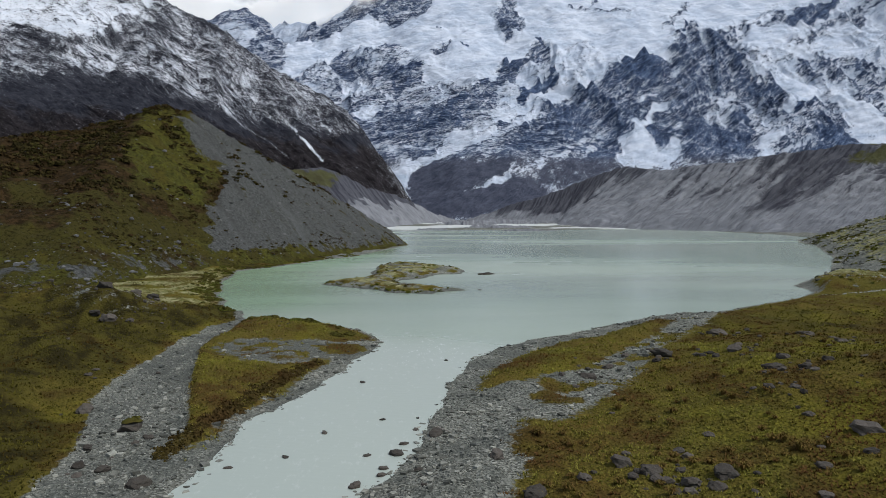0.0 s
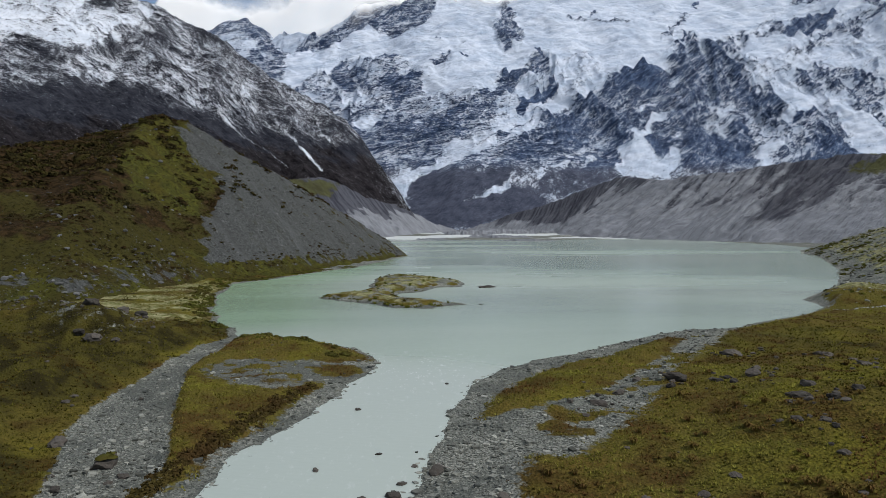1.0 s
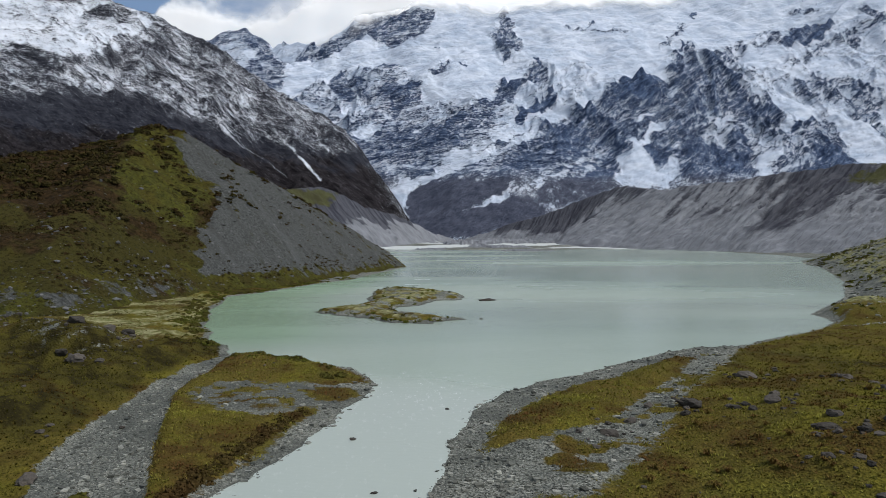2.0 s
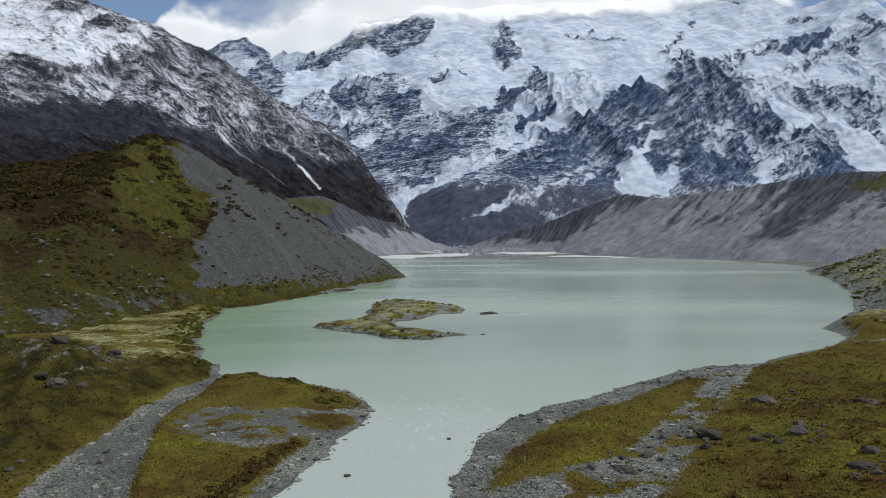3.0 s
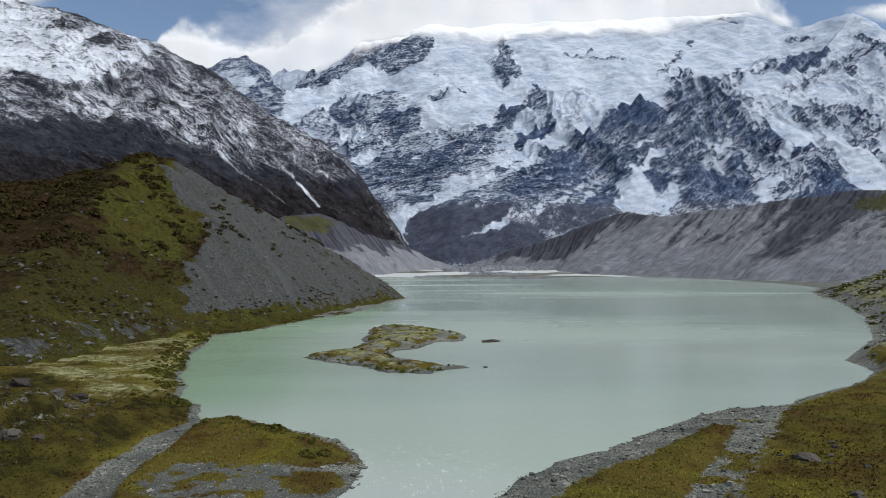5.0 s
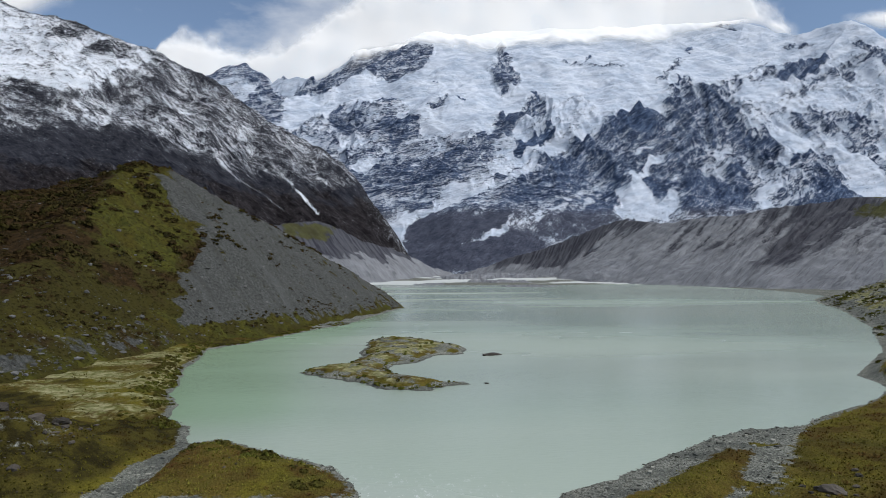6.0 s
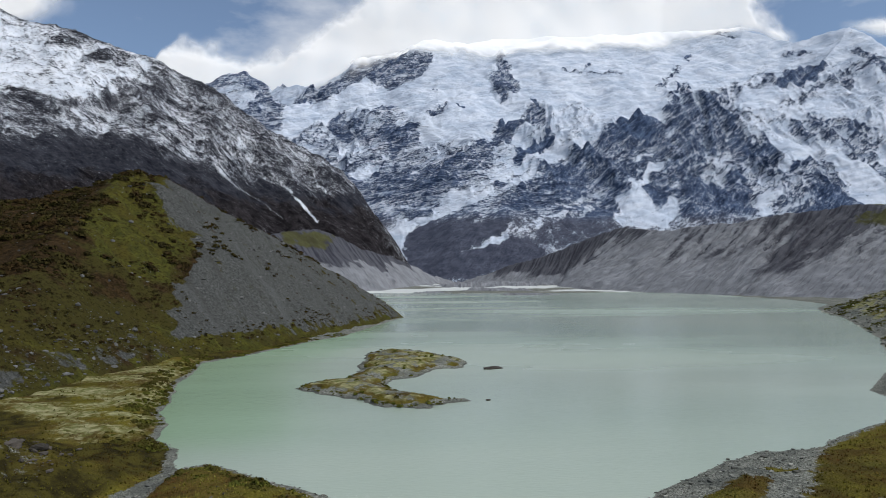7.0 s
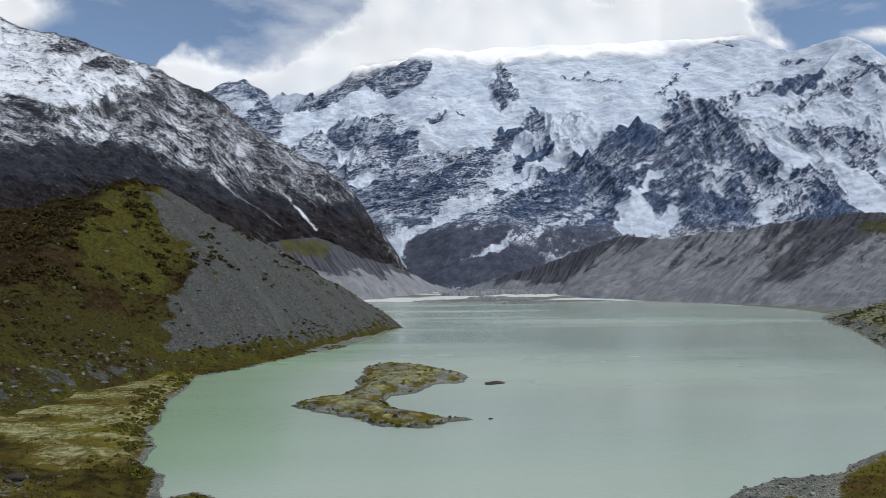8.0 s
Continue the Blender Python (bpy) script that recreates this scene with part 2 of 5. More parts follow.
def snow_cover(x, z):
    c = Cover(x, z, 0.45, 22, 111)
    c.region(1.05, 22, (-818, 1545), (2639, 1367), (2498, 1021), (1980, 1100), (1758, 923), (1878, 1108), (1080, 714), (1002, 673), (858, 655), (732, 572), (576, 489), (462, 436), (324, 352), (240, 312), (306, 435), (372, 490), (282, 464), (180, 488), (132, 529), (24, 580), (12, 687), (-96, 774), (-222, 739), (-312, 780), (-414, 666), (-600, 622))  # glacier
    c.region(0.4, 17, (-1104, 1059), (-1068, 1118), (-906, 1172), (-798, 1065), (-696, 821), (-636, 845), (-654, 1029), (-432, 1106), (-276, 1197), (-96, 1258), (120, 1212), (72, 1049), (-84, 927), (-288, 1041), (-396, 819), (-618, 961), (-570, 685), (-630, 658), (-732, 734))  # upper left cliffs, extra snow dust paling the rock in place of haze
    c.region(0.95, 12, (-834, 1131), (-732, 1100), (-684, 1084), (-636, 875), (-666, 865))  # saddle snow
    c.region(0.42, 12, (-696, 821), (-636, 824), (-570, 661), (-630, 643))  # hollow under the saddle
    c.region(0.95, 14, (-558, 658), (-456, 684), (-432, 725), (-354, 978), (-222, 766), (-312, 756), (-390, 676), (-510, 632))  # snow on the cliff foot
    c.region(0.6, 29, (-558, 643), (-414, 666), (-312, 780), (-222, 739), (-96, 774), (12, 687), (24, 580), (132, 529), (138, 426), (-60, 424), (-264, 419), (-414, 498))  # west face
    c.region(0.3, 14, (-198, 766), (-126, 782), (-60, 767), (-96, 721), (-174, 746))  # west face rock
    c.region(0.3, 14, (-180, 664), (-90, 705), (12, 639), (24, 569), (-66, 495), (-138, 585))  # west face rock
    c.region(0.3, 14, (-384, 696), (-312, 780), (-216, 685), (-180, 590), (-306, 606))  # west face rock
    c.region(0.3, 12, (66, 737), (144, 818), (144, 736), (90, 685))  # west face rock
    c.region(0.4, 34, (-282, 438), (-18, 438), (144, 460), (306, 435), (228, 318), (96, 236), (18, 221), (-54, 194), (-156, 175))  # west face low
    c.region(0.28, 24, (-60, 408), (120, 419), (216, 377), (132, 310), (-18, 318))  # dark band
    c.region(0.9, 12, (-228, 387), (-186, 431), (-144, 423), (-150, 377), (-204, 352))  # snow patch
    c.region(0.8, 12, (-312, 541), (-210, 594), (-180, 542), (-258, 481))  # snow patch
    c.region(0.36, 12, (504, 1300), (498, 1124), (498, 995), (516, 896), (462, 827), (390, 778), (396, 863), (366, 971), (414, 1040))  # rock spire
    c.region(0.33, 14, (546, 796), (540, 651), (444, 592), (348, 517), (282, 464), (180, 410), (144, 426), (270, 506), (342, 616), (474, 711))  # rock wedge
    c.region(0.76, 22, (786, 798), (774, 662), (660, 534), (558, 479), (540, 565), (444, 552), (378, 489), (348, 404), (264, 320), (162, 257), (108, 219), (36, 205), (114, 279), (210, 353), (306, 435), (360, 500), (486, 599), (576, 690))  # glacier tongue
    c.region(0.06, 10, (354, 416), (384, 488), (456, 547), (540, 565), (516, 523), (432, 460))  # black cliff
    c.region(0.345, 19, (1188, 846), (1182, 785), (1248, 787), (1290, 708), (1302, 617), (1320, 532), (1338, 434), (1266, 360), (1116, 248), (1002, 189), (906, 169), (840, 202), (786, 269), (684, 204), (534, 142), (348, 89), (306, 115), (474, 244), (408, 242), (264, 214), (426, 348), (588, 448), (726, 556), (858, 655), (996, 663), (1092, 748))  # great buttress
    c.region(0.08, 12, (858, 661), (996, 661), (942, 571), (846, 562), (774, 549))  # black block
    c.region(0.22, 22, (918, 318), (1092, 397), (1248, 414), (1182, 334), (1026, 200), (852, 207))  # dark foot
    c.region(0.22, 14, (1296, 807), (1272, 766), (1308, 555), (1338, 434), (1272, 453), (1248, 563))  # dark right edge
    c.region(0.27, 19, (264, 214), (426, 348), (588, 447), (684, 472), (588, 342), (408, 242))  # left gullies
    c.region(0.24, 24, (306, 115), (474, 231), (678, 312), (654, 219), (534, 148), (366, 91))  # streaked apron
    c.region(0.18, 10, (756, 328), (870, 349), (852, 290), (768, 248))  # between the fans
    c.region(1.0, 10, (684, 268), (750, 323), (762, 261), (744, 218), (708, 180), (618, 181))  # west fan
    c.region(1.0, 10, (762, 238), (840, 276), (864, 259), (828, 214), (786, 170), (708, 176))  # east fan
    c.region(0.82, 22, (1752, 922), (1962, 1075), (2585, 1141), (1766, 363), (1674, 455), (1644, 480), (1530, 479), (1512, 572), (1548, 665), (1362, 609), (1284, 692), (1488, 826))  # east face
    c.region(1.0, 12, (1878, 1101), (1488, 883), (1758, 923), (1590, 772), (1428, 712), (1434, 805))  # serac step
    c.region(0.2, 10, (1704, 890), (1932, 1058), (2022, 1100), (2106, 1113), (2118, 1105), (2022, 1030), (1986, 984), (1806, 918))  # rock knob
    c.region(0.42, 12, (1614, 719), (2010, 986), (2532, 1172), (1878, 856), (1632, 724))  # rock rib
    c.region(0.42, 12, (2130, 1026), (2190, 1045), (2142, 888), (2058, 894))  # rock rib
    c.region(0.42, 14, (1548, 622), (1728, 725), (1782, 621), (1674, 522), (1542, 563))  # rock rib
    c.region(0.42, 14, (1824, 668), (1932, 628), (1657, 360), (1674, 455), (1704, 538))  # rock rib
    c.region(0.4, 12, (2274, 1203), (2298, 1169), (2322, 1054), (2366, 984), (2256, 978), (2244, 1090))  # rock crest
    c.region(0.42, 10, (2004, 1197), (2082, 1258), (2130, 1196), (2034, 1182))  # crest rocks
    c.region(0.42, 10, (1140, 898), (1398, 1124), (1416, 1105), (1182, 900), (1128, 875))  # crest rocks
    c.region(0.72, 14, (1410, 789), (1470, 716), (1572, 656), (1512, 571), (1416, 528), (1326, 566), (1290, 637))  # upper bowl
    c.region(0.60, 10, (1206, 451), (1278, 446), (1260, 361), (1110, 241), (1140, 317))  # snowy flank
    c.region(0.66, 9, (1104, 479), (1224, 514), (1170, 409), (1080, 340), (1026, 374))  # snowy rib
    c.region(0.74, 12, (-1086, 1069), (-978, 1137), (-900, 1058), (-786, 805), (-942, 915))  # snow on the western peak
    c.region(1.0, 14, (1482, 632), (1512, 572), (1536, 482), (1368, 405), (1266, 347), (1188, 250), (1074, 199), (1074, 211), (1260, 345), (1338, 443), (1410, 546))  # couloir snow
    c.region(0.46, 12, (1518, 455), (1500, 403), (1464, 258), (1374, 246), (1254, 216), (1140, 200), (1272, 332))  # pyramid
    c.region(0.16, 17, (1302, 300), (1422, 332), (1434, 250), (1392, 222), (1254, 213))  # pyramid foot
    c.region(0.95, 14, (1530, 465), (1644, 483), (1632, 373), (1543, 206), (1434, 250), (1500, 364))  # couloir east
    c.region(-0.25, 24, (-12, 187), (54, 197), (198, 174), (264, 189), (306, 129), (348, 89), (312, 32), (192, 32), (-12, 34), (-42, 80))  # grey apron
    c.region(1.0, 10, (-114, 119), (-54, 194), (12, 208), (24, 192), (-24, 154), (-24, 111), (-6, 71), (-60, 74))  # cone in the corner
    c.region(0.92, 10, (138, 98), (192, 110), (258, 155), (288, 164), (300, 151), (252, 115), (198, 98))  # snow tongue
    c.stripe(0.55, 15, (750, 1040), (1020, 996))
    c.stripe(0.95, 13, (246, 296), (126, 236), (24, 209))
    c.stripe(0.95, 13, (444, 395), (318, 316))
    c.stripe(0.9, 13, (186, 306), (72, 248))
    c.stripe(0.9, 13, (912, 444), (786, 353), (684, 274))
    c.stripe(0.9, 9, (822, 461), (888, 494))
    c.stripe(0.62, 9, (294, 150), (462, 205), (570, 250))
    c.stripe(0.55, 9, (480, 245), (666, 332))
    c.stripe(0.9, 11, (-678, 1074), (-526, 1107), (-402, 1155), (-264, 1199))
    c.stripe(0.85, 9, (864, 664), (1002, 673))
    c.stripe(0.1, 9, (1272, 930), (1194, 826))
    c.stripe(0.1, 9, (540, 795), (546, 754))
    c.stripe(0.15, 9, (1488, 476), (1296, 373))
    c.stripe(0.1, 7, (102, 900), (120, 888))
    c.stripe(0.1, 7, (192, 753), (222, 748))
    c.stripe(0.25, 11, (1014, 1322), (1128, 1355))
    c.stripe(0.2, 11, (1710, 1411), (1830, 1371))
    c.stripe(0.25, 9, (852, 1049), (930, 1112))
    c.stripe(0.2, 9, (1494, 1198), (1548, 1230))
    return c.result()


def main_height(x, y):
    """The snow mountain behind the lake: a steep face with ridges, ribs and slanting ledges."""
    wx, wy = 60 * fbm(x, y, 420, 4, 51), 60 * fbm(x, y, 420, 4, 52)
    ramp = 130 + 0.66 * (y - 1960) + 40 * fbm(x, y, 500, 3, 53)
    ramp = np.minimum(ramp, 1330 - 0.9 * np.clip(y - 3760, 0, None))
    ramp = np.minimum(ramp, np.interp(x, [-1400, -800, -500, -250, 100], [1000, 930, 920, 1050, 1330]))
    ramp = ramp - 0.25 * np.clip(120 - x, 0, 500) * sstep(3700, 3000, y)
    h = ramp
    for pts, k in MAIN_RIDGES:
        h = smax(h, tent(pts, x + 0.35 * wx, y + 0.35 * wy, k, 0.0004), 14)
    cover = snow_cover(x, h)
    calm = (1.0 - 0.85 * sstep(0.55, 1.0, cover)) * (0.25 + 0.75 * sstep(130, 300, h))
    ice = sstep(0.7, 1.0, blur(cover, 16)) if np.ndim(cover) == 2 else 0.0
    broad = (1 - 0.8 * ice) * (0.30 + 0.70 * sstep(1150, 720, h)) * (0.25 + 0.75 * sstep(180, 480, h))
    steep = np.maximum(ridged(x + wx, y * 0.6 + wy, 230, 6, 61, 0.52), 0.6)
    h = h + 44 * (steep - 1.0) * broad
    # slanting ledges
    u = (x * 0.86 + h * 0.5)
    v = (-x * 0.5 + h * 0.86)
    ledge = gnoise(u / 260 + 0.4 * steep, v / 34, 71) + 0.6 * gnoise(u / 120, v / 17, 72) + 0.35 * gnoise(u / 50, v / 9, 73)
    h = h + 7 * ledge * calm
    # flutes running down the face
    flute = ridged(x - 0.55 * h + 0.4 * wx, (y + 0.3 * x) * 0.30, 62, 4, 76, 0.55)
    h = h + 7 * (flute - 1.0) * calm * sstep(150, 320, h)
    # rolls and ice steps of the glacier
    roll = (4.5 * fbm(x * 0.45, h + 0.2 * x, 30, 4, 78, 0.55) + 13 * fbm(x * 0.7 + 0.5 * h, h - 0.2 * x, 120, 3, 79)) * sstep(0.7, 1.0, cover)
    return h + 7 * fbm(x, y, 42, 4, 75, 0.6) * calm + roll, cover


LEFT_CREST = [(-2300, 1500, 900), (-1500, 1800, 850), (-1264, 1850, 803), (-1118, 1900, 757), (-947, 1950, 722), (-811, 2000, 692),
              (-698, 2000, 643), (-566, 2050, 575), (-432, 2050, 473), (-210, 2000, 347), (-140, 1950, 258), (-93, 1900, 127),
              (-60, 1880, 30)]


def left_height(x, y):
    wx, wy = 50 * fbm(x, y, 330, 4, 81), 50 * fbm(x, y, 330, 4, 82)
    d, s, _ = along(LEFT_CREST, x + 0.25 * wx, y + 0.25 * wy)
    h = tent([(2.3 * p[0], p[1], p[2]) for p in LEFT_CREST], 2.3 * (x + 0.25 * wx), y + 0.25 * wy, 0.60) - np.where(s > 0, 0.3, 0.0) * d
    rib = ridged((x * 0.9 + y * 0.35) + wx, (y * 0.9 - x * 0.35) * 0.45 + wy, 210, 6, 91, 0.5)
    h = h + 26 * (rib - 1.1) * sstep(0, 90, d)
    h = h + 9 * (ridged(x * 0.6, y, 70, 5, 95, 0.55) - 1.0) + 3 * fbm(x, y, 24, 3, 96)
    return h, d


def west_cover(x, z):
    c = Cover(x, z, 0.38, 9, 121)
    c.region(0.66, 21, (-1180, 810), (-1112, 750), (-1048, 728), (-908, 688), (-816, 683), (-728, 655), (-724, 601), (-744, 554), (-740, 502), (-744, 461), (-780, 433), (-824, 418), (-916, 417))
    c.region(0.25, 12, (-876, 436), (-852, 452), (-792, 417), (-764, 381), (-796, 387), (-832, 411), (-852, 401))
    c.region(0.2, 9, (-740, 468), (-724, 475), (-692, 429), (-712, 424))
    c.region(0.28, 10, (-944, 675), (-908, 688), (-884, 642), (-916, 627))
    c.region(0.28, 10, (-856, 610), (-836, 665), (-804, 670), (-776, 610), (-824, 582))
    c.region(0.50, 15, (-784, 400), (-740, 427), (-704, 413), (-688, 364), (-732, 343))
    c.region(0.34, 15, (-756, 657), (-700, 636), (-580, 578), (-456, 466), (-384, 410), (-448, 407), (-528, 450), (-620, 487), (-644, 468), (-708, 550))
    c.region(0.40, 21, (-644, 468), (-612, 493), (-504, 436), (-404, 391), (-352, 357), (-388, 333), (-472, 341), (-540, 350), (-596, 383))
    c.region(0.30, 18, (-404, 391), (-304, 371), (-205, 344), (-173, 312), (-212, 268), (-280, 262), (-364, 281), (-432, 332))
    c.region(-0.20, 38, (-788, 271), (-692, 323), (-612, 335), (-536, 294), (-452, 277), (-372, 263), (-248, 247), (-144, 265), (-40, 60), (-272, 56), (-444, 115), (-660, 100))
    c.region(0.70, 3, (-324, 257), (-312, 252), (-252, 187), (-224, 165), (-232, 160), (-276, 201))
    c.stripe(0.55, 2.4, (-372, 320), (-348, 284), (-320, 252))
    c.stripe(0.5, 3.0, (-460, 292), (-436, 265), (-408, 236))
    c.stripe(0.55, 3.0, (-284, 327), (-256, 285), (-228, 253))
    c.stripe(0.4, 2.4, (-408, 236), (-308, 168))
    return c.result()


LEFT_MORAINE = [(-357, 1139, 22), (-263, 1266, 104), (-185, 1368, 122), (-145, 1411, 110), (-104, 1453, 84), (-36, 1538, 66), (42, 1623, 34),
                (102, 1674, 13)]
RIGHT_MORAINE = [(128, 1666, 17), (280, 1598, 66), (374, 1564, 100), (450, 1519, 131), (513, 1339, 116), (595, 1215, 124),
                 (689, 1100, 139), (765, 986, 128), (850, 858, 122), (978, 603, 130), (1190, 263, 147)]


def moraine_height(x, y, crest, lake_side, k, deep):
    wob = 12 * fbm(x, y, 90, 4, 101)
    d, s, z = along(crest, x, y)
    run, lined = 0.0, []
    for p, q in zip(crest, crest[1:] + crest[-1:]):
        lined.append((p[0], p[1], run))
        run += math.hypot(q[0] - p[0], q[1] - p[1])
    arc = along(lined, x, y)[2]
    arc = arc + np.interp(arc, [0, 545, 842], [0.35, 0.15, 0.0]) * d
    front = (s * lake_side) > 0
    k = np.interp(arc, [0, 355, 545, 694, 842, 979, 1133, 1418], k)
    cut = ridged(arc + 0.6 * wob, d * 0.07, 15, 4, 105, 0.6)
    h = np.where(front, z - k * d, z - 0.12 * d) + wob * 0.35 + 2.5 * fbm(x, y, 14, 3, 106)
    talus = sstep(75, 25, h)
    h = h - np.where(front, deep, 1.5) * cut * sstep(0, 40, d) * (1 - 0.75 * talus) * sstep(14, 48, h)
    return h, d, front, cut, arc


# ---- end of terrain maths ----


def spit_grass(x, y):
    """Grass on the spit, with a tuft of its own near the tip and specks over the bare patch."""
    a = np.maximum(sstep(-4.2, 1.6, inside(SPIT, x, y) + 1.2 * fbm(x, y, 6, 3, 239)), 0.9 * sstep(-1.5, 1.0, inside(SPIT_TUFT, x, y)))
    bare = sstep(16, 6, np.hypot((x + 22) * 0.9, (y - 121) * 1.4))
    return np.maximum(a, 0.80 * bare * sstep(-0.25, 0.4, fbm(x, y, 3.2, 3, 237)))


def corridor(x, y):
    """Patchy grass between the shore strip and the eastern bank, and specks on the bars."""
    d, _, _ = along([(18, 92), (27, 100), (36, 112), (48, 130), (56, 146)], x, y)
    return 0.75 * sstep(9, 4, d) * sstep(-0.15, 0.55, fbm(x, y, 6.5, 3, 231))


def grid_mesh(name, X, Y, Z, layers, material, keep=None):
    """A sheet over a grid of places, with named float layers on its corners."""
    n, m = X.shape
    me = bpy.data.meshes.new(name)
    idx = np.arange(n * m).reshape(n, m)
    quads = np.stack([idx[:-1, :-1], idx[:-1, 1:], idx[1:, 1:], idx[1:, :-1]], -1).reshape(-1, 4)
    co = np.stack([X, Y, Z], -1).reshape(-1, 3)
    layers = {k: np.broadcast_to(v, X.shape).reshape(-1) for k, v in layers.items()}
    if keep is not None:
        kf = keep.reshape(-1)[quads].any(1)
        quads = quads[kf]
        used = np.unique(quads)
        remap = np.zeros(n * m, int)
        remap[used] = np.arange(len(used))
        quads, co = remap[quads], co[used]
        layers = {k: v[used] for k, v in layers.items()}
    a, b, c = co[quads[0, 0]], co[quads[0, 1]], co[quads[0, 2]]
    if np.cross(b - a, c - a)[2] < 0:
        quads = quads[:, ::-1]
    me.vertices.add(len(co))
    me.vertices.foreach_set("co", co.astype(np.float32).ravel())
    me.loops.add(quads.size)
    me.loops.foreach_set("vertex_index", np.ascontiguousarray(quads).astype(np.int32).ravel())
    me.polygons.add(len(quads))
    me.polygons.foreach_set("loop_start", (np.arange(len(quads)) * 4).astype(np.int32))
    me.polygons.foreach_set("use_smooth", np.ones(len(quads), bool))
    me.update(calc_edges=True)
    for k, v in layers.items():
        at = me.attributes.new(k, "FLOAT", "POINT")
        at.data.foreach_set("value", v.astype(np.float32))
    me.materials.append(material)
    return new(name, me)


# ---- materials ----
class Nodes:
    """Short hand for building a node material."""

    def __init__(self, name, rough=0.9, spec=0.25):
        self.mat = bpy.data.materials.new(name)
        self.mat.use_nodes = True
        self.t = self.mat.node_tree
        self.b = self.t.nodes["Principled BSDF"]
        self.b.inputs["Roughness"].default_value = rough
        self.b.inputs["Specular IOR Level"].default_value = spec
        co = self.t.nodes.new("ShaderNodeTexCoord")
        self.co = co.outputs["Object"]

    def put(self, socket, v):
        if hasattr(v, "is_output"):
            self.t.links.new(v, socket)
        elif isinstance(v, tuple):
            socket.default_value = v if len(v) == 4 or len(socket.default_value) == 3 else (*v, 1)
        else:
            socket.default_value = v

    def noise(self, scale, detail=5.0, rough=0.55, stretch=None, turn=None, off=0.0, warp=0.0):
        co = self.co
        if stretch or off:
            m = self.t.nodes.new("ShaderNodeMapping")
            m.inputs["Scale"].default_value = stretch or (1, 1, 1)
            m.inputs["Location"].default_value = (off, off * 0.7, off * 0.3)
            if turn:
                m.vector_type = "TEXTURE"
                m.inputs["Scale"].default_value = tuple(1 / v for v in stretch)
                m.inputs["Rotation"].default_value = turn
            self.t.links.new(co, m.inputs["Vector"])
            co = m.outputs["Vector"]
        n = self.t.nodes.new("ShaderNodeTexNoise")
        n.inputs["Scale"].default_value = scale
        n.inputs["Detail"].default_value = detail
        n.inputs["Roughness"].default_value = rough
        n.inputs["Distortion"].default_value = warp
        self.t.links.new(co, n.inputs["Vector"])
        return n.outputs["Fac"]

    def streaks(self, scale, along_, down_, squeeze, detail=7.0):
        """Noise over two layers of the mesh, drawn out along the second."""
        c = self.t.nodes.new("ShaderNodeCombineXYZ")
        self.put(c.inputs[0], self.attr(along_))
        self.put(c.inputs[1], self.calc("MULTIPLY", self.attr(down_), squeeze))
        n = self.t.nodes.new("ShaderNodeTexNoise")
        n.inputs["Scale"].default_value = scale
        n.inputs["Detail"].default_value = detail
        n.inputs["Roughness"].default_value = 0.65
        self.t.links.new(c.outputs[0], n.inputs["Vector"])
        return n.outputs["Fac"]

    def cells(self, scale, what="Distance", feature="F1"):
        n = self.t.nodes.new("ShaderNodeTexVoronoi")
        n.feature = feature
        n.inputs["Scale"].default_value = scale
        self.t.links.new(self.co, n.inputs["Vector"])
        return n.outputs[what]

    def attr(self, name):
        n = self.t.nodes.new("ShaderNodeAttribute")
        n.attribute_name = name
        return n.outputs["Fac"]

    def calc(self, op, a, b=0.0, c=0.0):
        n = self.t.nodes.new("ShaderNodeMath")
        n.operation = op
        for s, v in zip(n.inputs, (a, b, c)):
            self.put(s, v)
        return n.outputs[0]

    def step(self, v, lo, hi, smooth=True):
        n = self.t.nodes.new("ShaderNodeMapRange")
        n.interpolation_type = "SMOOTHSTEP" if smooth else "LINEAR"
        self.put(n.inputs["Value"], v)
        n.inputs["From Min"].default_value, n.inputs["From Max"].default_value = lo, hi
        return n.outputs["Result"]

    def mix(self, f, a, b):
        n = self.t.nodes.new("ShaderNodeMixRGB")
        self.put(n.inputs[0], f), self.put(n.inputs[1], a), self.put(n.inputs[2], b)
        return n.outputs[0]

    def bump(self, h, strength, dist):
        n = self.t.nodes.new("ShaderNodeBump")
        n.inputs["Strength"].default_value = strength
        n.inputs["Distance"].default_value = dist
        self.put(n.inputs["Height"], h)
        self.t.links.new(n.outputs["Normal"], self.b.inputs["Normal"])

    def color(self, c):
        self.put(self.b.inputs["Base Color"], c)


def grass_color(k):
    big = k.step(k.noise(0.05, 4), 0.35, 0.65)
    mid = k.step(k.noise(0.35, 5, 0.6, off=13), 0.38, 0.62)
    fine = k.step(k.noise(2.2, 4, 0.65, off=5), 0.3, 0.7)
    c = k.mix(big, (0.1280, 0.0860, 0.0200), (0.1050, 0.0980, 0.0200))
    c = k.mix(mid, c, (0.1093, 0.0887, 0.0185))
    c = k.mix(k.calc("MULTIPLY", k.step(k.noise(0.12, 5, 0.6, off=31), 0.47, 0.62), 0.8), c, (0.0640, 0.0380, 0.0120))
    c = k.mix(k.calc("MULTIPLY", k.step(k.noise(0.085, 5, 0.6, off=57), 0.50, 0.66), 0.8), c, (0.1372, 0.1220, 0.0161))
    return k.mix(k.calc("MULTIPLY", fine, 0.55), c, (0.0340, 0.0290, 0.0070))


